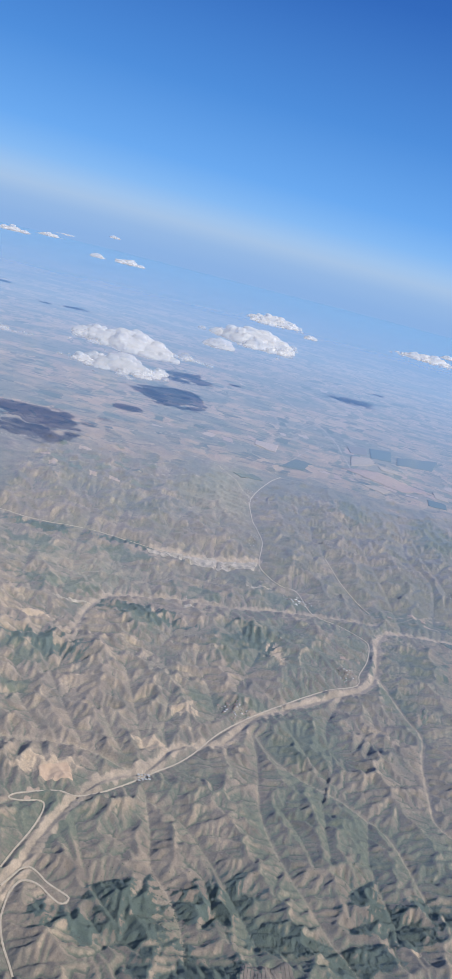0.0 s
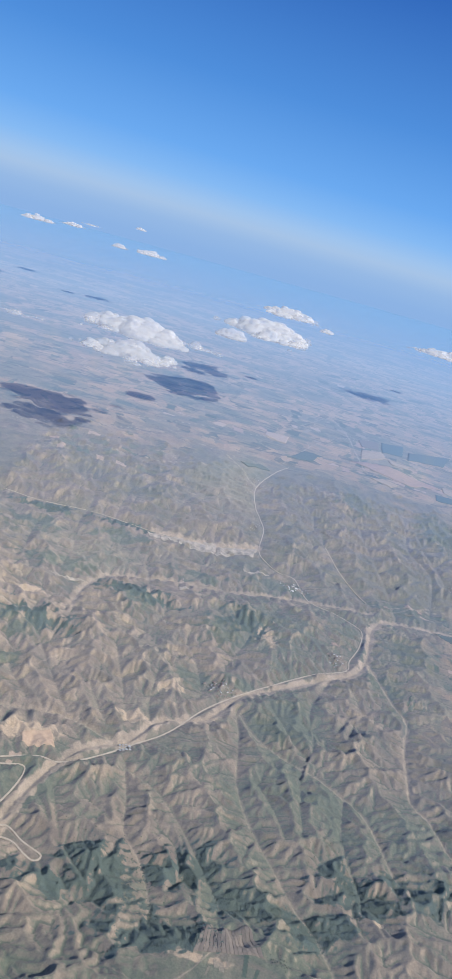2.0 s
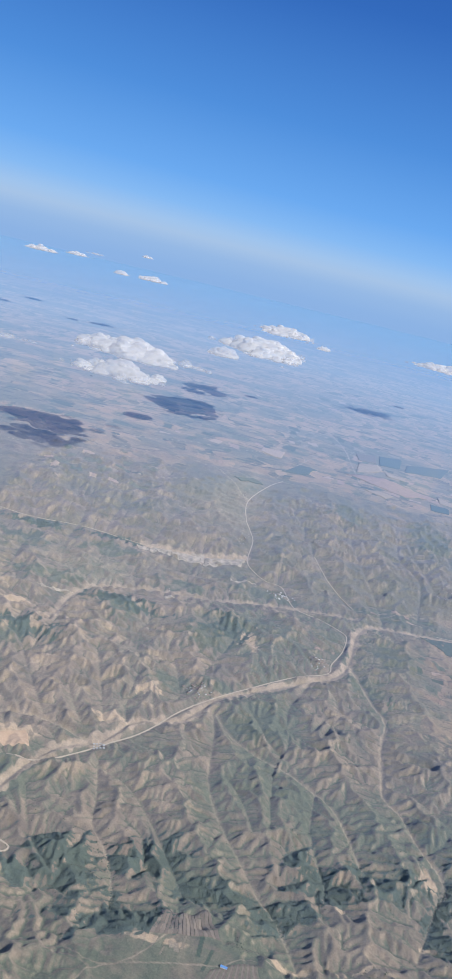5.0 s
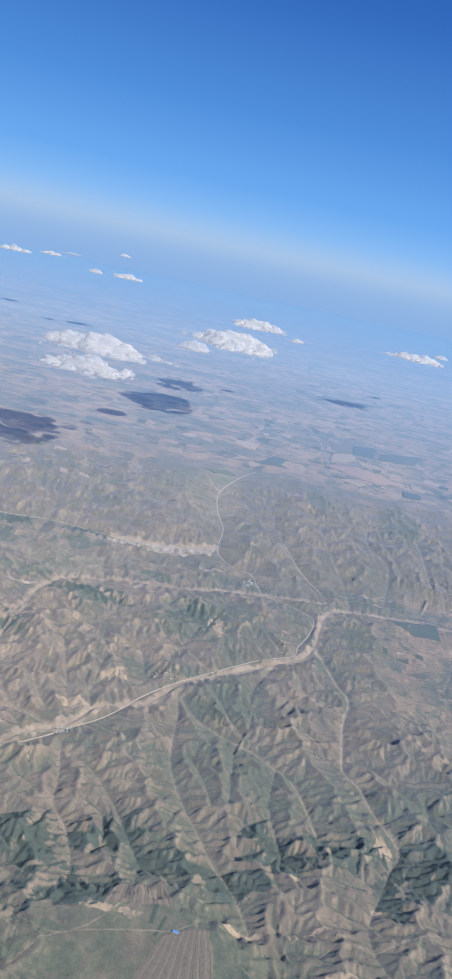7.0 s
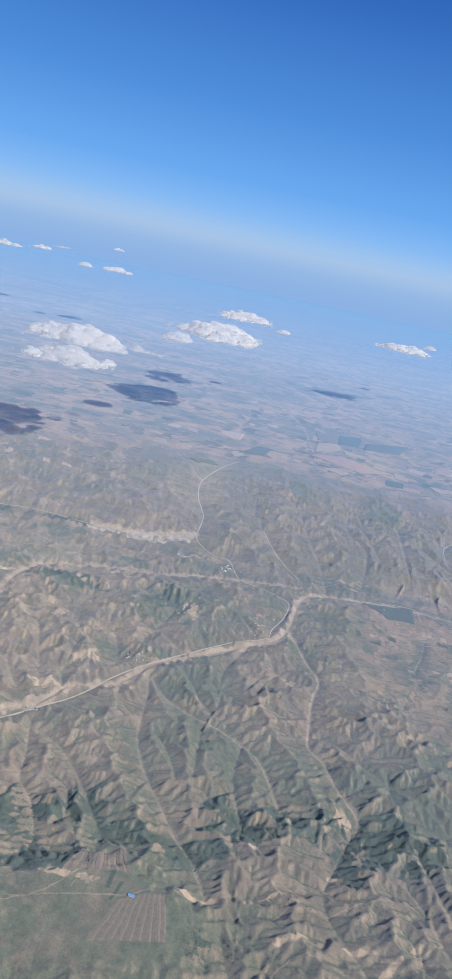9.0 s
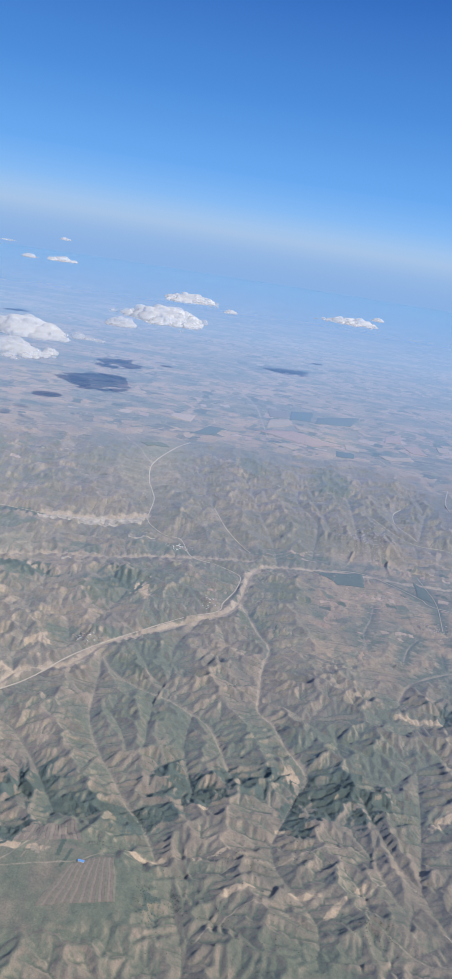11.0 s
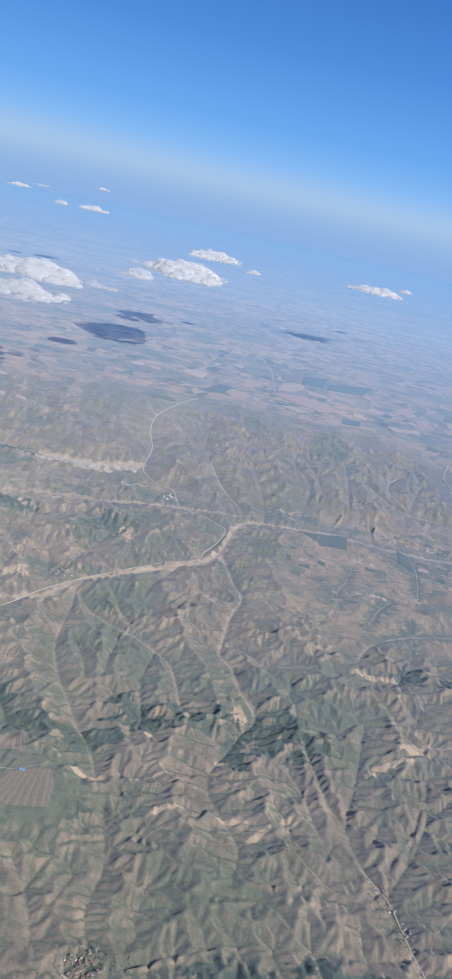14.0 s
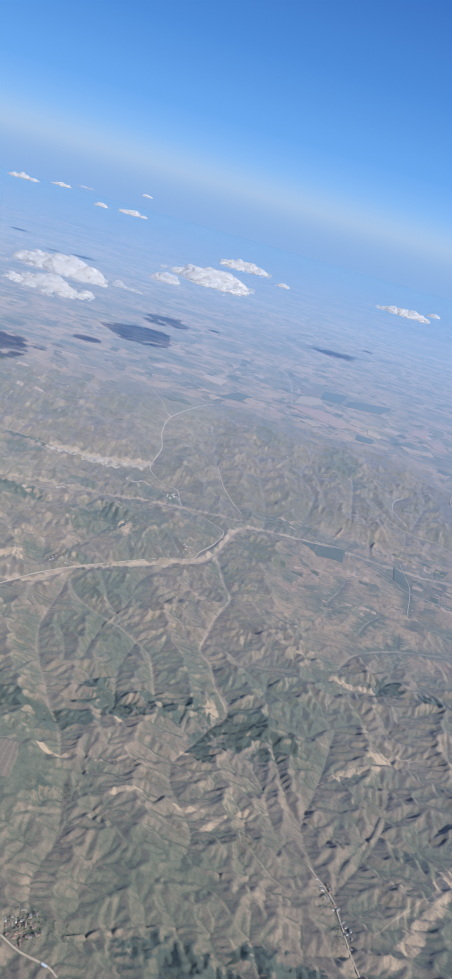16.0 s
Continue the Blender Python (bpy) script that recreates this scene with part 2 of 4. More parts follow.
ROAD_PLAIN = [(148.4, 343.5), (168.5, 342.6), (190.2, 321.5), (195.8, 312.4), (224.8, 304.2)]
ROAD_FIELD = [(197.1, 347.5), (197.8, 334.8), (198.2, 315), (192.8, 286.2)]
ROAD_TOWN = [(185.3, 421), (194.1, 397.9), (206.8, 386.8), (225.1, 384.1), (246.5, 363.6)]
ROAD_HILL = [(209.9, 444.8), (202.2, 433.1), (199.4, 412.4), (207.8, 390.6)]
ROAD_FAR = [(256.9, 498.1), (246.1, 466.5), (244.3, 437.4), (241.9, 427.2), (258, 397.7)]
ROAD_MAIN = [(-19.9, 148.6), (-18.5, 154.2), (-16, 162.6), (-14.8, 169.9), (-16, 173.3), (-21.7, 172), (-24.6, 172.3), (-22.5, 174.8), (-13.1, 178.6), (-6.9, 178.2), (1.8, 184.3), (13.3, 195.8), (22.3, 206.1), (34.2, 226.3), (52.8, 247.8), (74.1, 268), (88.3, 277.6), (91.2, 287.6), (97, 301.7), (100.2, 317.3), (96.8, 323.4), (87.3, 330.7), (75.7, 336.7), (69.7, 358.4), (61.7, 361.2), (55.1, 367.2), (50.1, 377.1), (51.6, 401), (49.1, 418.7), (46.1, 437.5), (46.2, 472.6), (59.4, 516.5), (69.6, 539.8)]
ROAD_LOOP = [(-18.3, 142.9), (-15.5, 148.8), (-13.6, 150.4), (-11, 149.1), (-8.3, 146.8), (-4.1, 144.6), (-2.4, 143.5), (-2.8, 142), (-4.2, 141.4), (-6.7, 142.9), (-10.2, 145.6), (-14, 145.8), (-15.8, 141.7), (-15.9, 136.9), (-15.6, 133.4), (-13.7, 127.9), (-10.6, 122.3), (-9.3, 119.9)]
ROAD_WEST = [(-85.4, 372), (-65.5, 369.8), (-37.1, 372.3), (-10.5, 368.7), (2.6, 368.4)]
SIDE_GULLIES = [
    [(26.8, 172.7), (31.4, 157.7), (31.5, 147.9), (35.6, 138.5)],
    [(104.6, 207.6), (112.7, 204), (121.1, 192.1), (129.4, 184.3), (136, 179.3)],
    [(82.7, 224.9), (88.1, 238.9), (95, 251.1), (102.9, 255.6), (109.3, 255.7)],
    [(132.5, 147.1), (127.9, 134.8), (130, 121.7), (134.2, 113.3), (139.6, 110.4)],
    [(77.3, 133.9), (78.4, 117.9), (77.1, 107.9), (78.6, 100.8), (77.5, 92.7)],
    [(158.6, 127.4), (148.6, 113.7), (146.8, 103.9)],
    [(139.4, 108.4), (128.2, 102.4), (117.4, 99.4), (109.7, 98.6)],
    [(86.7, 70.9), (95, 75.2), (105.1, 80.1), (116.1, 82.1), (128.8, 84.7), (137.4, 84.2), (149.2, 87.2)],
    [(174, 176.6), (166.7, 152.1), (162.7, 133.9), (154.1, 116.1), (147.5, 106.3)],
    [(182.5, 141.9), (170.4, 127), (162.2, 129.9)],
    [(-5.7, 168), (-1.7, 155.8), (3.3, 145), (10.5, 135.8)],
    [(-32, 244), (-23.5, 226.1), (-16.8, 213.6), (-10.6, 202.1)],
    [(-3.1, 248.1), (3.1, 225.4), (8.4, 205.9)],
    [(18.6, 271.7), (26.9, 252.1), (30.8, 232.7)],
    [(80, 265.1), (70.9, 240.5), (70.3, 218.3), (65.7, 197.9)],
    [(51.5, 190.6), (56.2, 179.2), (58.8, 168.3)],
    [(184.4, 258), (178.7, 230.5), (171.5, 215.4), (171.5, 200.2)],
]
TRACKS = [
    [(16.2, 116.6), (23.1, 111.6), (29.8, 112), (35.6, 117.1), (40.1, 123.5), (45.1, 129.4)],
    [(19, 99.3), (22.1, 105.8), (27.3, 111), (34.9, 113.6), (45.5, 116.1), (52.8, 117.6), (59, 122.9), (64.9, 122.5)],
    [(104.8, 131.8), (115.5, 125.6), (120.9, 119.4), (130.4, 126.1), (136.6, 124.2)],
    [(86.5, 122.4), (93, 126.9), (101.2, 128.3), (111.7, 133.3), (126.1, 137.4)],
    [(80.5, 101.7), (87.7, 108.8), (93.8, 112.7), (105.4, 109.3), (111.8, 112.3)],
    [(178, 119.2), (171.1, 108.9), (161.9, 100.4), (154.9, 93), (151, 82.3)],
    [(-38.4, 212.1), (-28.4, 220.1), (-17.2, 237.3), (-4.1, 238.7), (10.2, 253.9)],
    [(-26.6, 273.5), (-37.1, 255.8), (-50.6, 254.3)],
    [(65.1, 544), (103.4, 651.8), (144.4, 703.2), (192.7, 703), (248.6, 720.1)],
    [(-57, 554.6), (-3.1, 589.7), (47.3, 608.7), (76.6, 670.5), (172, 895.5)],
    [(-116.8, 475.9), (-75.4, 508.3), (-35.2, 529.9), (14.3, 532.8), (45.4, 472)],
    [(75.7, 336.7), (87.5, 332.8), (107.4, 340.6), (145.3, 366.6)],
    [(44.9, 708.6), (125.1, 745.1), (200, 729.6), (270.4, 728.2), (365.5, 693.5)],
    [(72.8, 924), (125.1, 745.1), (132.5, 587.9)],
    [(105.4, 349.3), (136.9, 359.6), (165.5, 363.4), (211.8, 349.9), (243.6, 355.3)],
    [(41.4, 481.7), (4.1, 479.3), (-34.4, 461.6), (-72.6, 456.7)],
]
SIDE_GULLIES_WEST = [
    [(29.4, 158.0), (31.0, 150.5), (32.3, 143.6), (36.3, 141.1)],
    [(-40.1, 230.4), (-34.9, 219.0), (-30.0, 211.9), (-24.5, 205.5)],
    [(-26.5, 211.5), (-19.0, 202.7), (-16.8, 197.2)],
    [(-9.7, 227.3), (-4.3, 213.2), (2.5, 201.0)],
    [(13.9, 238.9), (13.4, 219.8), (15.4, 208.8)],
    [(37.5, 271.1), (47.2, 259.1), (56.2, 248.6)],
    [(54.2, 233.4), (59.2, 226.2), (62.7, 217.3), (68.2, 209.7)],
    [(64.9, 198.3), (64.1, 183.5), (63.7, 171.6)],
    [(102.8, 243.9), (88.7, 244.4), (79.2, 228.1)],
    [(-9.5, 164.2), (-5.9, 158.7), (-3.5, 153.1)],
    [(9.1, 172.1), (4.5, 163.8), (3.8, 158.2)],
    [(2.5, 139.7), (6.4, 133.9), (10.7, 128.6)],
    [(75.8, 170.5), (67.6, 161.9), (66.9, 152.0), (72.2, 149.6)],
]
SIDE_GULLIES_NEAR = [
    [(66.4, 74.9), (63.4, 83.0), (59.1, 90.1), (57.1, 93.0)],
    [(87.5, 79.7), (86.2, 86.1), (87.6, 94.3), (88.8, 98.7)],
    [(77.7, 97.9), (79.5, 103.5), (84.3, 108.1), (86.2, 113.3)],
    [(137.9, 113.9), (132.0, 118.0), (125.7, 120.0), (117.3, 117.6)],
    [(138.9, 127.8), (144.8, 124.4), (148.7, 118.7)],
    [(142.3, 142.8), (148.3, 152.0), (157.3, 158.0)],
    [(166.9, 152.9), (162.3, 139.1), (157.4, 126.6), (153.3, 115.4)],
    [(129.5, 155.1), (131.9, 143.4), (134.8, 131.6), (138.5, 125.5)],
    [(121.3, 86.4), (119.6, 90.8), (117.0, 93.6), (114.2, 95.7)],
    [(129.3, 88.2), (128.6, 93.7), (129.3, 100.5)],
    [(68.2, 82.1), (69.9, 86.9), (71.5, 93.5)],
    [(192.2, 225.5), (175.0, 216.5), (167.5, 204.3), (158.0, 203.9)],
    [(179.2, 183.1), (162.7, 182.8), (150.8, 176.7), (141.1, 168.0)],
]
SIDE_GULLIES_NORTH = [
    [(120.7, 338.1), (119.9, 365.4), (115.0, 394.4), (111.9, 419.7), (110.1, 460.1)],
    [(140.6, 354.6), (147.6, 395.9), (139.9, 427.0), (145.4, 472.1), (146.7, 522.7)],
    [(82.0, 420.4), (82.0, 441.2), (74.3, 470.4)],
    [(24.8, 354.3), (22.4, 334.2), (14.4, 319.5)],
    [(-60.4, 346.0), (-58.9, 322.9), (-55.3, 303.8)],
    [(-40.9, 354.6), (-38.6, 327.9), (-38.4, 306.8)],
    [(-15.8, 330.4), (-21.1, 346.4), (-28.8, 356.5)],
    [(1.0, 310.3), (-3.6, 326.6), (-9.8, 341.5)],
    [(-42.5, 362.4), (-42.1, 386.5), (-50.5, 412.6)],
    [(-27.5, 367.9), (-25.4, 398.5), (-14.8, 428.4)],
    [(-2.0, 371.2), (5.1, 409.7), (18.2, 441.4)],
    [(44.4, 396.5), (30.2, 411.5), (19.2, 414.4)],
    [(-60.5, 359.1), (-70.4, 386.3), (-83.3, 409.9)],
    [(11.4, 284.8), (7.4, 272.3), (6.2, 259.5)],
    [(51.1, 298.4), (45.2, 277.1), (41.2, 265.6)],
]
SIDE_GULLIES_FAR = [
    [(198.7, 400.0), (199.4, 446.5), (191.3, 475.7), (191.3, 521.4)],
    [(238.4, 417.6), (242.9, 467.9), (238.8, 508.3), (243.6, 551.5)],
    [(209.1, 394.1), (223.2, 439.4), (223.0, 478.2)],
    [(155.5, 391.0), (151.0, 422.6), (143.1, 450.3)],
    [(171.6, 398.3), (174.2, 446.6), (167.2, 477.1)],
]
# line, half width of its pale bed, how strongly the bed shows
DRAINS = [
    (RIVER, 2.3, 0.9), (RIVER_EAST, 1.5, 0.85), (BED_MIDDLE, 1.6, 0.8), (BED_QUARRY, 2.5, 1.0), (BED_WEST, 1.2, 0.55),
    (RIVER_SOUTH, 0.8, 0.6), (VALE_FORK, 0.45, 0.35), (VALE_MIDDLE, 0.6, 0.45), (VALE_MIDDLE_ARM, 0.12, 0.3), (VALE_GRID, 0.25, 0.5),
    (ROAD_MAIN, 0.0, 0.0), (ROAD_LOOP, 0.0, 0.0), (ROAD_WEST, 0.0, 0.0), (ROAD_VILLAGE, 0.0, 0.0), (ROAD_PLAIN, 0.0, 0.0), (ROAD_FIELD, 0.0, 0.0), (ROAD_TOWN, 0.0, 0.0), (ROAD_HILL, 0.0, 0.0), (ROAD_FAR, 0.0, 0.0),
    (VALE_GRID_ARM, 0.12, 0.3), (VALE_EAST, 0.12, 0.3), (VALE_EAST_END, 0.4, 0.6), (VALE_C, 0.12, 0.3), (VALE_D, 0.1, 0.2), (VALE_F, 0.3, 0.5),
    (GULLY_A, 0.3, 0.4), (GULLY_B, 0.3, 0.4), (GULLY_C, 0.5, 0.4), (ROAD_NORTH, 0.4, 0.4),
]


def smooth(points, step=2.0):
    """A Catmull-Rom line through the points, cut into short steps."""
    p = np.array(points, float)
    p = np.vstack([2 * p[0] - p[1], p, 2 * p[-1] - p[-2]])
    out = []
    for a, b, c, d in zip(p, p[1:], p[2:], p[3:]):
        n = max(2, int(np.linalg.norm(c - b) / step))
        for u in np.arange(n) / n:
            out.append(0.5 * (2 * b + (c - a) * u + (2 * a - 5 * b + 4 * c - d) * u**2 + (3 * b - a - 3 * c + d) * u**3))
    out.append(p[-2])
    return np.array(out)


WAY_X, WAY_Y = np.cos(np.arange(4096) * (2 * np.pi / 4096)), np.sin(np.arange(4096) * (2 * np.pi / 4096))


def perlin(x, y, seed=0):
    """Gradient noise, about -0.7 to 0.7."""
    x0, y0 = np.floor(x).astype(np.int64), np.floor(y).astype(np.int64)
    fx, fy = x - x0, y - y0
    u, v = fx**3 * (fx * (fx * 6 - 15) + 10), fy**3 * (fy * (fy * 6 - 15) + 10)

    def corner(i, j):
        h = ((x0 + i) * 374761393 + (y0 + j) * 668265263 + seed * 974711) & 0x7FFFFFFF
        h = ((h ^ (h >> 13)) * 1274126177) & 0x7FFFFFFF
        h = (h ^ (h >> 16)) & 4095
        return WAY_X[h] * (fx - i) + WAY_Y[h] * (fy - j)

    a, b = corner(0, 0), corner(0, 1)
    top = a + u * (corner(1, 0) - a)
    low = b + u * (corner(1, 1) - b)
    return top + v * (low - top)


def step01(a, b, v):
    w = np.clip((v - a) / (b - a), 0, 1)
    return w * w * (3 - 2 * w)


def floor_level(y):
    """Height of the valley floors."""
    return np.interp(y, [60, 110, 150, 200, 250, 360, 400, 500, 650, 1000], [5, 3, 0, -1, -3, -4, 2, 3, 4, 4])


LINES = [(smooth(line, 5.0), half, show) for line, half, show in DRAINS] + [(smooth(line, 5.0), 0.06, 0.3) for line in SIDE_GULLIES + SIDE_GULLIES_WEST + SIDE_GULLIES_NEAR + SIDE_GULLIES_NORTH + SIDE_GULLIES_FAR]
PATHS = [(smooth(line, 5.0), 0.05 + 0.0006 * line[0][1], 0.8) for line in TRACKS]


def drains(x, y):
    """Distance to the nearest drain, the way along it, and how much of a pale bed there is."""
    far = np.full(x.shape, 9.0)
    along = np.zeros(x.shape)
    bed = np.zeros(x.shape)
    wob = perlin(x / 5, y / 5, 51) + 0.5 * perlin(x / 2, y / 2, 52)
    base = 0.0
    for n, (line, half, show) in enumerate(LINES + PATHS):
        lo, hi = line.min(0) - 9, line.max(0) + 9
        near = np.where((x > lo[0]) & (x < hi[0]) & (y > lo[1]) & (y < hi[1]))[0]
        if len(near):
            px, py = x[near], y[near]
            d2, s2 = np.full(px.shape, 1e9), np.zeros(px.shape)
            run = base
            for a, b in zip(line, line[1:]):
                ab = b - a
                ln = np.hypot(*ab) + 1e-9
                u = np.clip(((px - a[0]) * ab[0] + (py - a[1]) * ab[1]) / ln**2, 0, 1)
                q = (px - a[0] - u * ab[0]) ** 2 + (py - a[1] - u * ab[1]) ** 2
                m = q < d2
                d2[m], s2[m] = q[m], run + u[m] * ln
                run += ln
            d = np.sqrt(d2)
            m = (d < far[near]) & (n < len(LINES))
            far[near[m]], along[near[m]] = d[m], s2[m]
            w = half * (1 + 1.3 * wob[near])
            soft = min(0.35, 0.1 + half)
            bed[near] = np.maximum(bed[near], show * step01(w + soft, w - soft, d))
        base += 137.0
    return far, along, bed


def ridged(x, y, scale, seed):
    return 1 - np.abs(perlin(x / scale, y / scale, seed)) * 2


CELL = 0.52
EX, EY = np.arange(-105, 245, CELL), np.arange(28, 640, CELL)


def hilliness(x, y):
    """Usual height of the ridges over the valley floors."""
    h = np.interp(y, [25, 80, 150, 300, 360, 420, 500, 570, 700], [6, 7, 9.5, 9, 7.5, 7.0, 6.5, 4.0, 1.5])
    plain = step01(112, 150, x - 0.25 * (y - 300)) * step01(215, 250, y) * (1 - step01(352, 385, y))
    block = step01(60, 105, x) * step01(365, 400, y) * (1 - step01(490, 560, y))
    west = step01(20, -10, x) * step01(180, 215, y) * (1 - step01(300, 330, y))
    return h * (1 - 0.6 * plain) + 2.0 * block + 1.5 * west, plain


def erode(rounds=42, strength=1.9, power=0.44, lifted=0.14):
    """Rain cuts valleys into rising ground: every drain keeps its level, and the ridges form between them."""
    gx, gy = np.meshgrid(EX, EY)
    ny, nx = gx.shape
    hilly, _ = hilliness(gx, gy)
    floor = floor_level(gy)
    still = np.zeros((ny, nx), bool)
    still[0], still[-1], still[:, 0], still[:, -1] = True, True, True, True
    base = np.full((ny, nx), 1e9)
    base[still] = 0.0

    def hold(line, low, high):
        p = smooth(line, CELL / 2)
        rise = np.interp(np.arange(len(p)), [0, len(p) - 1], [low, high])
        c = np.round((p - (EX[0], EY[0])) / CELL).astype(int)
        ok = (c[:, 0] >= 0) & (c[:, 0] < nx) & (c[:, 1] >= 0) & (c[:, 1] < ny)
        np.minimum.at(base, (c[ok, 1], c[ok, 0]), rise[ok])
        still[c[ok, 1], c[ok, 0]] = True

    main = LINES[: len(DRAINS)]
    known = np.concatenate([smooth(line, 2.0) for line, _, _ in main])
    for line, _, _ in main:
        hold(line, 0.0, 0.0)
    for line, _, _ in LINES[len(DRAINS) :]:
        ends = [np.hypot(*(known - line[k]).T).min() for k in (0, -1)]
        hold(line if ends[0] <= ends[1] else line[::-1], 0.0, 2.2)
    # side valleys branch off on both sides, each with its own slope
    taken = [np.concatenate([smooth(line, 2.0) for line, _, _ in LINES])]
    dice = np.random.default_rng(17)
    queue = [(line, 0.0, 0) for line, _, _ in LINES]
    while queue:
        line, start, order = queue.pop(0)
        p = smooth(line, 1.0)
        wide = float(np.interp(p[len(p) // 2][1], [120, 200, 320, 480], [1.0, 1.3, 1.7, 2.3])) * (0.8 if order else 1.0)
        k = int(dice.integers(3, 7) * wide)
        side = 1
        while k < len(p) - 3:
            way = p[k + 2] - p[k - 2]
            turn = math.atan2(way[1], way[0]) + side * dice.uniform(0.8, 1.5)
            q, branch = p[k].copy(), [p[k].copy()]
            others = np.concatenate(taken)
            others = others[np.hypot(*(others - p[k]).T) > 3.5 * wide]
            for _ in range(int(dice.integers(4, 9))):
                turn += dice.normal(0, 0.22)
                q = q + 1.9 * wide * np.array([math.cos(turn), math.sin(turn)])
                if np.hypot(*(others - q).T).min() < 3.2 * wide:
                    break
                branch.append(q.copy())
            if len(branch) > 2:
                low = start * k / len(p)
                high = low + 0.22 * 1.9 * wide * (len(branch) - 1) * float(np.interp(q[1], [60, 300, 500], [1.0, 0.8, 0.5]))
                hold(branch, low, high)
                taken.append(np.array(branch[1:]))
                if order == 0 and p[k][1] > 330:
                    queue.append((np.array(branch), high, 1))
            side, k = -side, k + max(2, int(dice.integers(5, 9) * wide))
    h = 2.2 + 1.6 * perlin(gx / 38, gy / 38, 31) + 1.2 * perlin(gx / 17, gy / 17, 32) + 0.6 * perlin(gx / 7, gy / 7, 33) + 0.3 * perlin(gx / 2.3, gy / 2.3, 34)
    h = np.where(still, base, np.maximum(1.7 * h - 1.2, 0.2) * hilly / 10)
    soil = strength * np.exp(0.5 * perlin(gx / 13, gy / 13, 35) + 0.5 * perlin(gx / 4.5, gy / 4.5, 36)).ravel()
    calm = np.interp(gy, [60, 120, 150, 300, 380], [0.10, 0.09, 0.068, 0.06, 0.05])
    ways = [(i, j, CELL * math.hypot(i, j)) for i in (-1, 0, 1) for j in (-1, 0, 1) if i or j]
    own = np.arange(ny * nx)
    rng = np.random.default_rng(3)
    stray = [rng.uniform(0.9, 1.1, (ny, nx)) for _ in ways]
    held = still.ravel()
    lift = (lifted * hilly * (1 + 0.5 * perlin(gx / 13, gy / 13, 38) + 0.25 * perlin(gx / 6, gy / 6, 39))).ravel()
    for n in range(rounds):
        tall = np.pad(h, 1, constant_values=1e9)
        best, to, run = np.zeros((ny, nx)), own.reshape(ny, nx).copy(), np.ones((ny, nx))
        for (i, j, length), odd in zip(ways, stray):
            drop = odd * (h - tall[1 + i : 1 + i + ny, 1 + j : 1 + j + nx]) / length
            m = drop > best
            best[m], run[m] = drop[m], length
            to[m] = (own.reshape(ny, nx) + i * nx + j)[m]
        to, run = to.ravel(), run.ravel()
        to[held] = own[held]
        depth, up = (to != own).astype(np.int32), to.copy()
        while True:
            more = depth[up]
            if not more.any():
                break
            depth, up = depth + more, up[up]
        order = np.argsort(depth, kind="stable")
        cut = np.searchsorted(depth[order], np.arange(depth.max() + 2))
        rain = np.full(ny * nx, CELL * CELL)
        for d in range(len(cut) - 2, 0, -1):
            k = order[cut[d] : cut[d + 1]]
            np.add.at(rain, to[k], rain[k])
        f = soil * rain**power / run
        flat = h.ravel() + np.where(to == own, 0, lift)
        for d in range(1, len(cut) - 1):
            k = order[cut[d] : cut[d + 1]]
            flat[k] = (flat[k] + f[k] * flat[to[k]]) / (1 + f[k])
        h = flat.reshape(ny, nx)
        soft = np.pad(h, 1, mode="edge")
        h = np.where(still, h, h + calm * (soft[:-2, 1:-1] + soft[2:, 1:-1] + soft[1:-1, :-2] + soft[1:-1, 2:] - 4 * h))
    # weathering rounds the last sharp steps
    round_off = np.interp(gy, [270, 320, 600], [0.06, 0.13, 0.10])
    for _ in range(2):
        soft = np.pad(h, 1, mode="edge")
        h = h + round_off * (soft[:-2, 1:-1] + soft[2:, 1:-1] + soft[1:-1, :-2] + soft[1:-1, 2:] - 4 * h)
    return h, rain.reshape(ny, nx)


CUT, RAIN = erode()
CUT = CUT * np.interp(EY, [60, 140, 200, 330, 390], [0.95, 0.95, 0.88, 0.85, 1.0])[:, None]

CUT = np.minimum(CUT, 1.5 * hilliness(*np.meshgrid(EX, EY))[0])
RAIN = np.log(RAIN / CELL**2)


def sample(grid, x, y):
    """The grid's value between its points, by cubic lines."""
    ny, nx = grid.shape
    u = np.clip((x - EX[0]) / CELL, 1, nx - 3.001)
    v = np.clip((y - EY[0]) / CELL, 1, ny - 3.001)
    i, j = u.astype(int), v.astype(int)
    fu, fv = u - i, v - j

    def weights(f):
        return (2 * f**2 - f**3 - f) / 2, (3 * f**3 - 5 * f**2 + 2) / 2, (4 * f**2 - 3 * f**3 + f) / 2, (f**3 - f**2) / 2

    wu, wv = weights(fu), weights(fv)
    out = np.zeros(x.shape)
    for n in range(4):
        for m in range(4):
            out += wv[n] * wu[m] * grid[j + n - 1, i + m - 1]
    return out


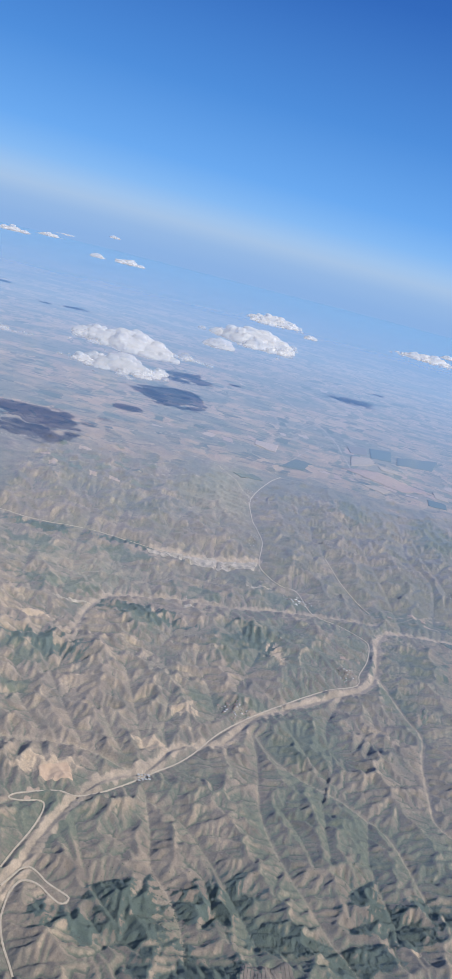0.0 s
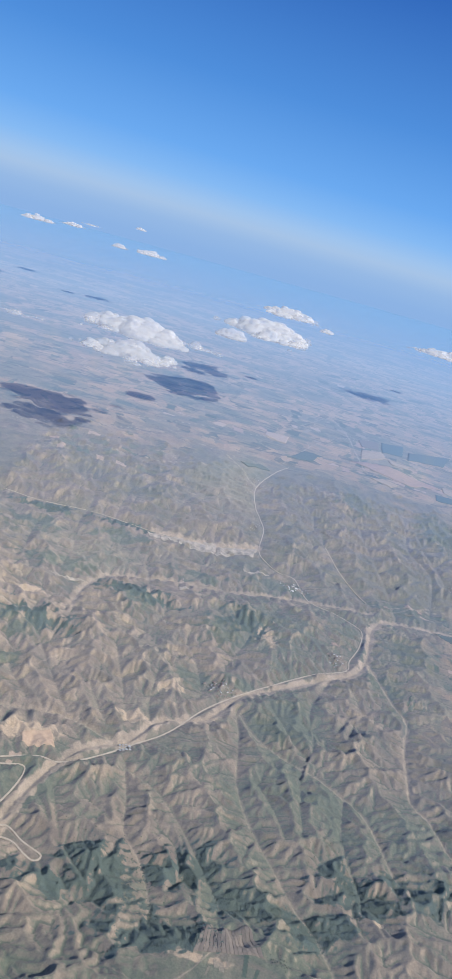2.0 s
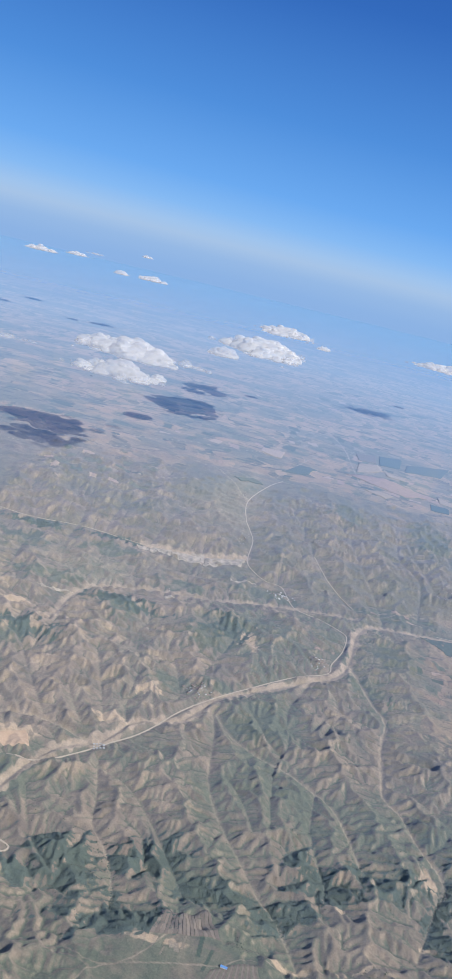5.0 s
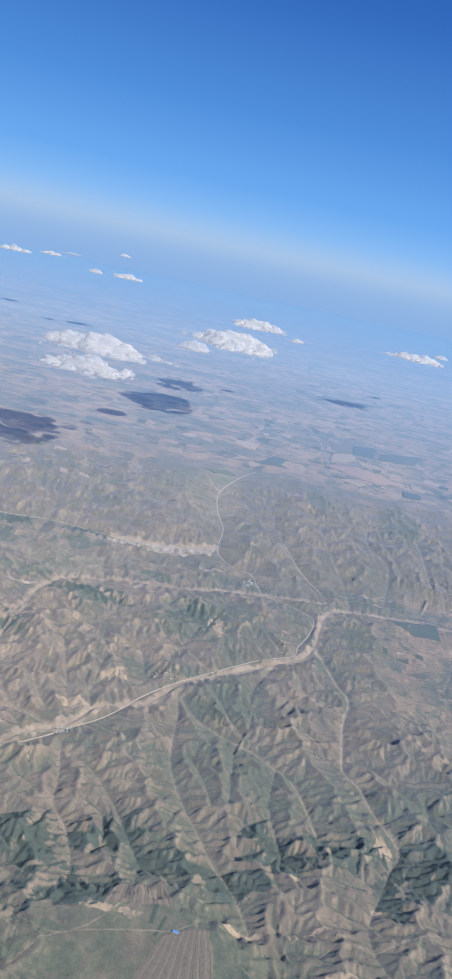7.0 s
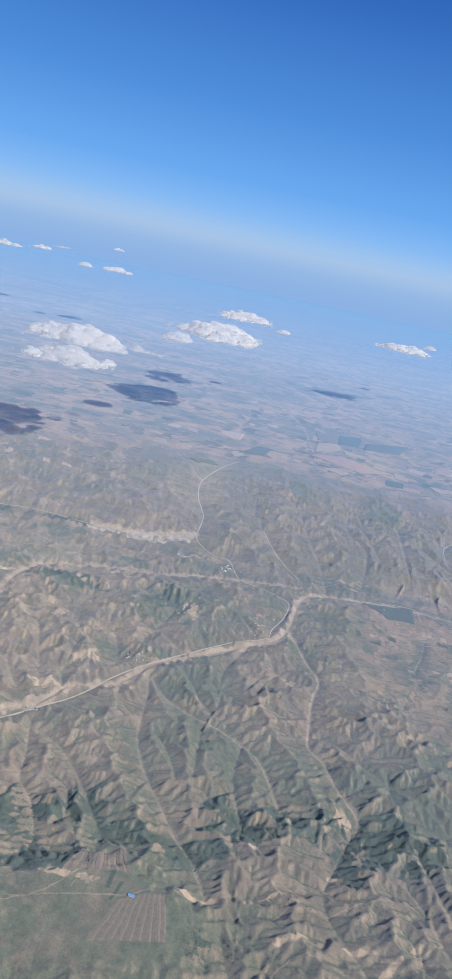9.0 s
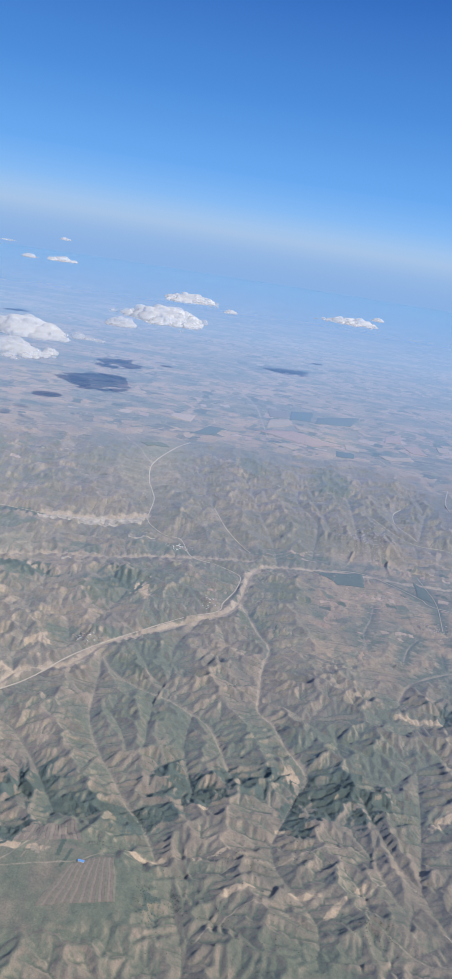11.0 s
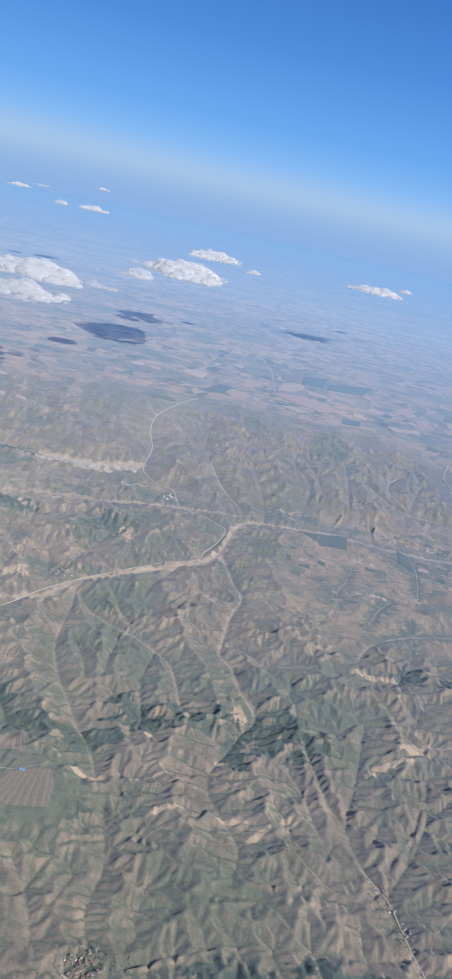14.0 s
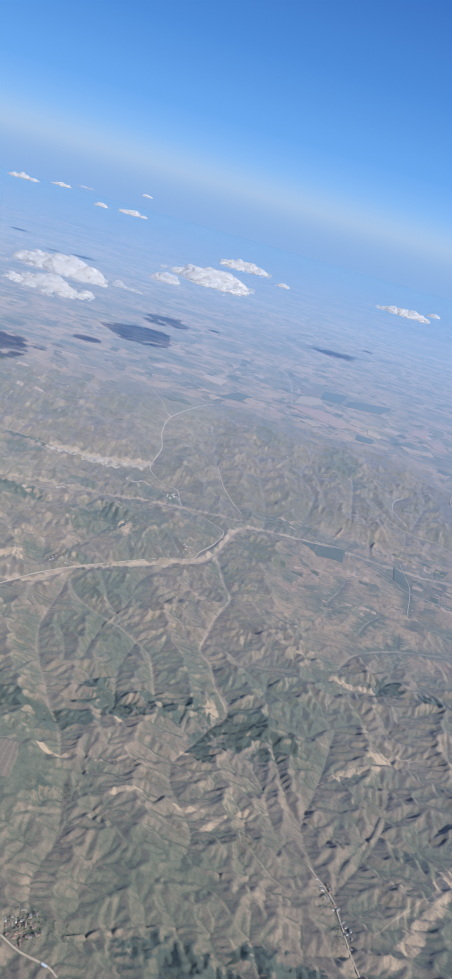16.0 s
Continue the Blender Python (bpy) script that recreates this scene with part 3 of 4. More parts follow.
def land(x, y):
    """Height of the ground and what shows on it, for arrays of places."""
    far, along, bed = drains(x, y)
    hilly, plain = hilliness(x, y)
    inside = step01(EX[0] + 3, EX[0] + 18, x) * step01(EX[-1] - 3, EX[-1] - 18, x) * step01(EY[0] + 2, EY[0] + 12, y) * step01(EY[-1] - 10, EY[-1] - 200, y)
    wx = x + 5 * perlin(x / 17, y / 17, 1) + 2 * perlin(x / 6, y / 6, 2)
    wy = y + 5 * perlin(x / 17, y / 17, 3) + 2 * perlin(x / 6, y / 6, 4)
    mid, small, tiny = ridged(wx, wy, 15, 6), ridged(wx, wy, 5, 7), ridged(wx, wy, 2.1, 8)
    away = hilly * (0.35 * ridged(wx, wy, 40, 5) + 0.15 * mid)
    cut = sample(CUT, x, y)
    z = floor_level(y) + inside * cut + (1 - inside) * away
    fine = (small - 0.5) * 0.25 + (tiny - 0.5) * 0.15
    z = z + fine * hilly / 10 * step01(0.5, 4, far)
    z = z + 1.5 * perlin(x / 120, y / 120, 10) * step01(400, 560, y)
    # the ploughed terrace round the shed
    top = step01(1.5, 0.6, np.hypot((x - 44.0) / 21, (y - 112.0) / 14) + 0.25 * perlin(x / 5, y / 5, 12))
    z = z * (1 - top) + (8.0 + 0.25 * small) * top
    rain = sample(RAIN, x, y) * inside * (1 - top)
    return z - (x * x + y * y) / (2 * EARTH), far, bed, cut / np.maximum(hilly, 0.5), rain, plain, small


def height(x, y):
    x, y = np.atleast_1d(np.asarray(x, float)), np.atleast_1d(np.asarray(y, float))
    return land(x, y)[0]


# woods: centre, half sizes, turn in degrees
WOODS = [
    ((12.9, 143.4), 9, 7), ((24.5, 125.8), 9, 5), ((34.3, 128.5), 6, 4), ((43.8, 143.1), 9, 4), ((62.6, 138.4), 6, 5),
    ((73.2, 162.5), 4, 5), ((77.5, 152.8), 10, 3.5), ((96.0, 157.9), 5, 4), ((107.6, 148.5), 3, 8), ((123.3, 165.4), 9, 6),
    ((120.2, 151.9), 8, 5), ((119.5, 157.7), 12, 6), ((78.6, 155.4), 7, 4), ((111.5, 72.0), 9, 4.5), ((69.4, 108.5), 2, 4),
    ((120.0, 71.5), 8, 3.5), ((9.3, 144.7), 7, 4), ((0.7, 135.0), 8, 4), ((16.0, 137.2), 7, 5), ((34.9, 153.5), 6, 3), ((54.3, 142.7), 8, 3), ((70.6, 142.8), 5, 4),
    ((88.4, 161.8), 4, 4), ((104.4, 161.4), 4, 5), ((29.2, 147.2), 5, 5), ((36.7, 151.9), 4, 6), ((134.4, 155.6), 6, 5), ((131.8, 77.8), 8, 3), ((190.2, 206.2), 5, 5),
    ((172.6, 211.0), 5, 6), ((-36.0, 251.6), 12, 6), ((44.2, 293.9), 9, 9), ((-60.8, 364.2), 14, 3.5), ((-18.3, 367.0), 16, 3), ((-2.9, 294.8), 14, 6),
]


def woodiness(x, y, sunny):
    n1 = perlin(x / 6, y / 6, 21) + 0.7 * perlin(x / 2.5, y / 2.5, 22) + 0.5 * perlin(x / 1.1, y / 1.1, 26)
    wood = np.zeros(x.shape)
    for (cx, cy), a, b in WOODS:
        r = np.sqrt(((x - cx) / a) ** 2 + ((y - cy) / b) ** 2)
        wood = np.maximum(wood, step01(0.12, -0.12, r - 1.05 + 1.1 * n1 + 0.9 * sunny))
    return wood


# grassy stretches: centre, half sizes
MEADOWS = [
    ((-59.5, 342.3), 16, 8), ((-18.8, 351.9), 17, 8), ((-2.1, 289.3), 10, 9), ((-37.4, 244.4), 10, 8), ((37.5, 281.2), 12, 12), ((121.7, 303.3), 14, 14),
    ((126.7, 351.1), 21, 8), ((58.9, 222.7), 11, 9), ((103.7, 271.1), 8, 9), ((62.1, 341.8), 18, 6), ((22.7, 327.4), 14, 6), ((-42.0, 304.7), 18, 9),
    ((113.9, 486.3), 14, 18), ((167.2, 475.0), 15, 34), ((46.7, 244.0), 9, 5), ((-37.7, 221.6), 5, 8), ((26.2, 239.9), 7, 6),
]


# bare tan scarps: centre, half length, half width, turn in degrees
SCARPS = [
    ((91.3, 116.6), 4.5, 1.0, 25), ((114.2, 114.8), 4.5, 0.9, 45), ((152.6, 152.3), 8, 1.8, 40), ((166.4, 164.8), 6, 1.6, 10),
    ((37.3, 120.1), 7, 1.2, 0), ((66.1, 124.6), 4, 0.9, 0), ((68.1, 125.2), 5, 0.9, 5), ((80.6, 126.4), 1.5, 2, 0),
    ((108.6, 165.0), 2.5, 4, 0), ((122.8, 122.6), 3, 0.8, 30), ((-18.6, 187.2), 9, 4, 10), ((10.2, 208.2), 8, 3, 10),
    ((162.5, 109.6), 4, 0.9, 15), ((175.6, 113.3), 13, 2.8, 62), ((164.4, 95.4), 11, 2.3, 55), ((173.0, 169.0), 10, 1.2, 15), ((161.3, 157.6), 6, 1.2, 35),
    ((82.4, 146.8), 1.6, 0.8, 30), ((109.7, 164.5), 2.2, 1.2, 60), ((103.5, 142.1), 1.6, 0.9, 20), ((107.2, 118.5), 4, 0.7, 10), ((86.2, 129.1), 3, 0.7, 30), ((37.0, 124.5), 5, 1.2, 0),
    ((18.8, 229.8), 6, 3, 0), ((-43.8, 273.0), 9, 4, 0), ((159.2, 205.5), 10, 1.5, 0), ((54.5, 287.2), 5, 9, 0),
]


# the patchwork of small fields: middle of a block, its turn, columns and rows, size of a field
BLOCKS = [
    ((145.3, 303.6), 8, 6, 4, 5.5, 5.0), ((174.9, 311.6), -12, 5, 5, 6.0, 5.0), ((215.2, 317.6), -15, 4, 5, 7.0, 6.0), ((195.9, 356.2), -10, 7, 3, 6.0, 6.0),
    ((136.3, 354.8), -5, 7, 2, 6.0, 5.0), ((193.3, 608.4), -18, 8, 5, 14.0, 20.0), ((278.9, 661.8), -18, 6, 5, 16.0, 22.0), ((128.8, 699.3), -10, 7, 5, 15.0, 24.0),
    ((150.0, 597.4), -20, 6, 5, 12.0, 16.0), ((10.5, 624.8), -8, 6, 4, 14.0, 18.0), ((-54.7, 465.1), 0, 6, 4, 12.0, 14.0), ((186.0, 993.0), -15, 6, 5, 22.0, 34.0),
    ((165.9, 273.3), 5, 5, 3, 6.0, 4.0), ((88.6, 297.9), 15, 3, 2, 4.0, 3.5), ((-12.7, 176.9), 10, 4, 2, 4.0, 3.0), ((116.6, 264.2), -32, 10, 1, 1.0, 9.0), ((44.0, 121.3), -5, 9, 1, 1.5, 8.0),
]
TONES = [(0.38, 0.285, 0.21), (0.20, 0.17, 0.12), (0.34, 0.235, 0.175), (0.105, 0.125, 0.08), (0.055, 0.08, 0.05), (0.26, 0.215, 0.155), (0.14, 0.145, 0.095)]


def patchwork(x, y):
    """Colour of the crop on each field, and whether there is one."""
    tone, on = np.zeros((len(x), 3)), np.zeros(len(x))
    dice = random.Random(21)
    wob_x, wob_y = perlin(x / 9, y / 9, 71), perlin(x / 9, y / 9, 72)
    for (cx, cy), turn, cols, rows, wide, deep in BLOCKS:
        c, q = math.cos(math.radians(turn)), math.sin(math.radians(turn))
        reach = max(cols * wide, rows * deep)
        near = np.where((abs(x - cx) < reach) & (abs(y - cy) < reach))[0]
        u = (x[near] - cx) * c + (y[near] - cy) * q + 0.2 * wide * wob_x[near]
        v = -(x[near] - cx) * q + (y[near] - cy) * c + 0.2 * deep * wob_y[near]
        for i in range(cols):
            for j in range(rows):
                if dice.random() < 0.2:
                    continue
                a, b = (i - cols / 2 + dice.uniform(-0.3, 0.3)) * wide, (j - rows / 2 + dice.uniform(-0.3, 0.3)) * deep
                w, d, lean = wide * dice.uniform(0.35, 1.1), deep * dice.uniform(0.25, 0.9), dice.uniform(-0.3, 0.3)
                s = u - lean * (v - b)
                edge = np.minimum(np.minimum(s - a, a + w - s), np.minimum(v - b, b + d - v) * wide / deep)
                m = edge > 0
                tone[near[m]] = dice.choice(TONES)
                on[near[m]] = np.clip(edge[m] / (0.06 * wide), 0, 0.85)
    return tone, on


def grid_lines():
    """Rows and columns of the ground sheet: close together where the camera looks, wide apart behind it and far to the sides."""
    down = np.radians(np.linspace(66, 1.72, 1040))
    ys = -20 + 150 / np.tan(down)
    ys = np.r_[-80 - np.geomspace(4000, 20, 14), np.linspace(-80, 45, 70), ys]
    us = np.r_[-np.geomspace(12, 0.03, 14), np.linspace(0, 1, 940), 1 + np.geomspace(0.03, 12, 14)]
    return ys, us


def build_ground():
    ys, us = grid_lines()
    yy = np.repeat(ys[:, None], len(us), 1)
    front = np.maximum(ys, 60)
    left, right = -0.37 * front - 5, 148 + 0.39 * front
    xx = left[:, None] + (right - left)[:, None] * us[None]
    x, y = xx.ravel(), np.clip(yy.ravel(), -4500, 5200)
    z, far, bed, rel, rain, plain, small = land(x, y)
    nr, nc = xx.shape
    i = np.arange(nr * nc).reshape(nr, nc)
    quads = np.stack([i[:-1, :-1], i[:-1, 1:], i[1:, 1:], i[1:, :-1]], -1).reshape(-1, 4)
    me = bpy.data.meshes.new("ground")
    me.vertices.add(len(x))
    me.vertices.foreach_set("co", np.stack([x, y, z], -1).astype(np.float32).ravel())
    me.loops.add(quads.size)
    me.loops.foreach_set("vertex_index", quads.astype(np.int32).ravel())
    me.polygons.add(len(quads))
    me.polygons.foreach_set("loop_start", np.arange(0, quads.size, 4, dtype=np.int32))
    me.polygons.foreach_set("use_smooth", np.ones(len(quads), bool))
    me.update(calc_edges=True)
    # what grows or lies where
    n1 = perlin(x / 6, y / 6, 21) + 0.5 * perlin(x / 2.5, y / 2.5, 22)
    n2 = perlin(x / 40, y / 40, 23) + 0.6 * perlin(x / 18, y / 18, 24)
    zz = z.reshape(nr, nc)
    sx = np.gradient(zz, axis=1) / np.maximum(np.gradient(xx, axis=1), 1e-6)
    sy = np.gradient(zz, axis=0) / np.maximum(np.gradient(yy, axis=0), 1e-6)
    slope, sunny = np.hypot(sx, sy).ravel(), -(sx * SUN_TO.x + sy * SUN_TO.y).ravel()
    wood = woodiness(x, y, sunny)
    # grass keeps to hollows and gentle ground
    green = step01(-0.6, 0.35, 0.55 * n1 + 0.9 * n2 + 0.16 * (rain - 1.5) + 0.35 * sunny - 0.9 * (slope - 0.45)) * 0.9
    bare = step01(0.4, 1.1, 0.8 * n1 + 0.55 * rel + 0.6 * sunny + 0.5 * (slope - 0.5) - 0.12 * rain) * 0.45 * step01(2, 6, far)
    back_hills = step01(310, 390, y)
    green = green * (1 - 0.45 * back_hills)
    crops = step01(450, 570, y + 60 * n2) * 0.9
    crops = np.maximum(crops, plain * 0.6 * step01(2, 6, far))
    bare = bare * (1 - crops)
    # contour terraces on the low ground by the east river
    level = rel * hilliness(x, y)[0] / 0.8 + 0.6 * perlin(x / 7, y / 7, 27)
    band = step01(0.25, 0.75, np.abs(level % 1 * 2 - 1)) * step01(-0.1, 0.25, n2 + 0.4 * n1)
    bare = np.maximum(bare, 0.42 * band * np.maximum(plain, step01(95, 110, x) * step01(225, 245, y) * step01(345, 330, y)))
    west = step01(60, 10, x) * step01(185, 220, y) * (1 - step01(330, 400, y))
    south = step01(40, 70, x) * step01(270, 230, y)
    green = np.clip(green - 0.4 * west * step01(-0.4, 0.1, n1) + 0.05 * south, 0, 0.95)
    meadow = step01(128, 108, y) * step01(-0.5, 0.3, n2 + 0.3)
    ridge = step01(0.0, 0.5, sunny + 0.7 * n1)
    green, bare = np.clip(green + 0.06 * meadow * (1 - ridge) - 0.2 * meadow * ridge * step01(30, 60, x) + 0.12 * meadow * step01(60, 30, x), 0, 0.97), bare * (1 - 0.3 * meadow - 0.4 * meadow * step01(60, 30, x))
    lush = np.zeros(x.shape)
    for (cx, cy), a, b in MEADOWS:
        lush = np.maximum(lush, step01(0.25, -0.35, np.hypot((x - cx) / a, (y - cy) / b) - 1 + 0.9 * n1 + 0.5 * sunny))
    green, bare = np.maximum(green, 0.92 * lush), bare * (1 - 0.8 * lush)
    # half-strength dark wood tone in hollows, on slopes turned away from SUN_TO
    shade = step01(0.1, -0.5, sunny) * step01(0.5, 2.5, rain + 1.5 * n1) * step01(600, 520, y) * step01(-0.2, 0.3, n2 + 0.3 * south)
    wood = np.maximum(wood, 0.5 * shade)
    gorge = np.maximum(plain, step01(95, 110, x) * step01(225, 245, y) * step01(345, 330, y)) * step01(2.2, 0.6, far + 1.2 * n1)
    wood = np.maximum(wood, 0.6 * gorge * (1 - bed))
    bare = np.clip(bare + 0.3 * west * step01(-0.1, 0.5, n1), 0, 1)
    tan = perlin(x / 2.2, y / 2.2, 28) + 0.6 * perlin(x / 0.9, y / 0.9, 29)
    for (cx, cy), a, b, turn in SCARPS:
        c, q = math.cos(math.radians(turn)), math.sin(math.radians(turn))
        u, v = ((x - cx) * c + (y - cy) * q) / a, (-(x - cx) * q + (y - cy) * c) / b
        bare = np.maximum(bare, step01(0.1, -0.25, np.hypot(u, v) - 1 + 0.7 * n1 + 0.5 * tan))
    # runnels: pale or dark threads where water runs
    thread = step01(2.6, 4.2, rain) * step01(6.5, 5.0, rain) * (slope > 0.05)
    tone, on = patchwork(x, y)
    ca = me.color_attributes.new("fields", "FLOAT_COLOR", "POINT")
    ca.data.foreach_set("color", np.concatenate([tone, np.ones((len(x), 1))], 1).astype(np.float32).ravel())
    fa = me.attributes.new("field_on", "FLOAT", "POINT")
    fa.data.foreach_set("value", on.astype(np.float32))
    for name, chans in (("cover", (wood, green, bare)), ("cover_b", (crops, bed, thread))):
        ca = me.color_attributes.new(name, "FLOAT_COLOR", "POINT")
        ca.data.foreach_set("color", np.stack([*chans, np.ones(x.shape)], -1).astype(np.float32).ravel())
    me.materials.append(M_GROUND)
    return tagged(new("ground", me), "dry brown eroded hills with grassy hollows and a far hazy plain", "ground", kind="structure")


ground = build_ground()


def ribbon(name, points, width, lift, material, label):
    """A road, draped over the ground."""
    c = smooth(points, 0.9)
    t = np.gradient(c, axis=0)
    t /= np.linalg.norm(t, axis=1)[:, None] + 1e-9
    side = np.stack([-t[:, 1], t[:, 0]], -1) * (width / 2 * np.interp(c[:, 1], [200, 340, 480], [1, 1.2, 1.4]))[:, None]
    cols = [c - side, c, c + side]
    z = np.max([height(q[:, 0], q[:, 1]) for q in cols], axis=0)
    z = np.maximum(z, np.convolve(np.pad(z, 6, mode="edge"), np.ones(13) / 13, "valid")) + lift
    z = np.convolve(np.pad(z, 3, mode="edge"), np.ones(7) / 7, "valid")
    bm = bmesh.new()
    rows = [[bm.verts.new((q[k, 0], q[k, 1], z[k])) for q in cols] for k in range(len(c))]
    low = [[bm.verts.new((q[k, 0], q[k, 1], z[k] - lift - 0.15)) for q in (cols[0], cols[2])] for k in range(len(c))]
    for k in range(len(c) - 1):
        for j in range(2):
            bm.faces.new((rows[k][j], rows[k][j + 1], rows[k + 1][j + 1], rows[k + 1][j]))
        bm.faces.new((low[k][0], rows[k][0], rows[k + 1][0], low[k + 1][0]))
        bm.faces.new((rows[k][2], low[k][1], low[k + 1][1], rows[k + 1][2]))
    bmesh.ops.recalc_face_normals(bm, faces=bm.faces)
    me = bpy.data.meshes.new(name)
    bm.to_mesh(me)
    bm.free()
    me.materials.append(material)
    return tagged(new(name, me), label, "road", kind="structure")


ROADS = [
    ("road_main", ROAD_MAIN, 0.42),
    ("road_loop", ROAD_LOOP, 0.45),
    ("road_west", ROAD_WEST, 0.4),
    ("road_north", ROAD_NORTH, 0.4),
    ("road_village", ROAD_VILLAGE, 0.4),
    ("road_stream", VALE_EAST_END, 0.35),
    ("road_plain", ROAD_PLAIN, 0.4),
    ("road_field", ROAD_FIELD, 0.32),
    ("road_town", ROAD_TOWN, 0.42),
    ("road_hill", ROAD_HILL, 0.42),
    ("road_far", ROAD_FAR, 0.5),
]
for name, pts, w in ROADS:
    ribbon(name, pts, w, 0.12, M_ROAD, "pale unpaved road winding along the dry valley")

def part(name, bm, material, parent, label=""):
    """One mesh under a thing or a part."""
    me = bpy.data.meshes.new(name)
    bm.to_mesh(me)
    bm.free()
    me.materials.append(material)
    ob = new(name, me)
    ob.parent = parent
    return tagged(ob, label)


# ---- woods and scrub ----
def crowns(name, x, y, size, seed, material, label, category):
    """Many small ragged tree crowns on the ground, as one mass."""
    rng = np.random.default_rng(seed)
    n = len(x)
    z = height(x, y)
    ring = np.arange(6) * (np.pi / 3)
    turn = rng.uniform(0, 6.28, n)
    r = size[:, None] * rng.uniform(0.6, 1.25, (n, 6))
    v = np.zeros((n, 8, 3))
    v[:, :6, 0] = x[:, None] + np.cos(ring + turn[:, None]) * r
    v[:, :6, 1] = y[:, None] + np.sin(ring + turn[:, None]) * r
    v[:, :6, 2] = z[:, None] + size[:, None] * rng.uniform(0.15, 0.35, (n, 6))
    v[:, 6] = np.stack([x + rng.normal(0, 0.15, n) * size, y + rng.normal(0, 0.15, n) * size, z + size * rng.uniform(0.5, 0.75, n)], -1)
    v[:, 7] = np.stack([x, y, z - 0.1], -1)
    tri = np.array([(k, (k + 1) % 6, 6) for k in range(6)] + [((k + 1) % 6, k, 7) for k in range(6)])
    faces = (np.arange(n)[:, None, None] * 8 + tri).reshape(-1, 3)
    me = bpy.data.meshes.new(name)
    me.vertices.add(n * 8)
    me.vertices.foreach_set("co", v.astype(np.float32).ravel())
    me.loops.add(faces.size)
    me.loops.foreach_set("vertex_index", faces.astype(np.int32).ravel())
    me.polygons.add(len(faces))
    me.polygons.foreach_set("loop_start", np.arange(0, faces.size, 3, dtype=np.int32))
    me.polygons.foreach_set("use_smooth", np.ones(len(faces), bool))
    me.update(calc_edges=True)
    me.materials.append(material)
    return tagged(new(name, me), label, category, kind="stuff")


def leaf_material(name, dark, light):
    k = Nodes(name)
    pick = k.add("NewGeometry").outputs["Random Per Island"]
    col = k.mix(pick, dark, light)
    return k.done(k.mix(k.between(k.noise(4.0, 3), 0.3, 0.7), col, light), mirror=False)


M_LEAF = leaf_material("dark_leaves", (0.072, 0.092, 0.074), (0.098, 0.120, 0.092))
M_SCRUB = leaf_material("scrub_leaves", (0.030, 0.045, 0.024), (0.060, 0.075, 0.040))

rng = np.random.default_rng(5)
wx, wy = [], []
for (cx, cy), a, b in WOODS:
    n = int(24 * a * b)
    wx.append(cx + a * rng.uniform(-1.5, 1.5, n * 2))
    wy.append(cy + b * rng.uniform(-1.5, 1.5, n * 2))
wx, wy = np.concatenate(wx), np.concatenate(wy)
e = 0.6
here = height(wx, wy)
lean = -((height(wx + e, wy) - here) * SUN_TO.x + (height(wx, wy + e) - here) * SUN_TO.y) / e
keep = woodiness(wx, wy, lean) > rng.uniform(0.25, 0.8, len(wx))
crowns("woodland", wx[keep], wy[keep], rng.uniform(0.1, 0.2, keep.sum()), 6, M_LEAF, "dark green planted woods in the hollows", "woodland")

# loose shrubs: centre, half sizes, number
SCRUB = [
    ((69.1, 109.5), 3, 5, 130), ((75.7, 112.4), 2, 4, 60), ((90.2, 127.2), 9, 3, 90), ((111.6, 140.6), 10, 4, 70), ((78.7, 71.3), 4, 3.5, 340),
    ((86.3, 72.3), 5, 2, 40), ((111.2, 130.6), 9, 6, 90), ((123.1, 108.6), 8, 5, 120), ((144.0, 102.2), 3, 6, 160), ((159.4, 140.5), 6, 8, 160),
    ((146.6, 92.2), 2, 6, 90), ((55.6, 126.2), 3, 3, 50), ((136.9, 150.2), 8, 8, 90), ((160.9, 320.9), 14, 10, 160), ((193.8, 289.6), 14, 8, 120),
    ((68.8, 346.9), 10, 5, 70), ((37.5, 239.4), 6, 5, 80), ((86.6, 284.2), 6, 5, 60), ((25.8, 280.1), 18, 12, 160), ((20.0, 144.4), 20, 14, 260),
    ((81.5, 167.4), 30, 14, 260), ((89.3, 230.1), 25, 20, 160), ((124.5, 378.9), 30, 25, 160), ((174.7, 375.1), 18, 18, 220), ((87.9, 108.1), 20, 14, 160),
]
sx, sy = [], []
for (cx, cy), a, b, n in SCRUB:
    g = np.clip(rng.normal(0, 0.5, (n, 2)), -1.3, 1.3)
    sx.append(cx + a * g[:, 0])
    sy.append(cy + b * g[:, 1])
sx, sy = np.concatenate(sx), np.concatenate(sy)
crowns("scrub", sx, sy, rng.uniform(0.07, 0.2, len(sx)), 7, M_SCRUB, "scattered dark shrubs and small trees on the slopes", "shrubs")


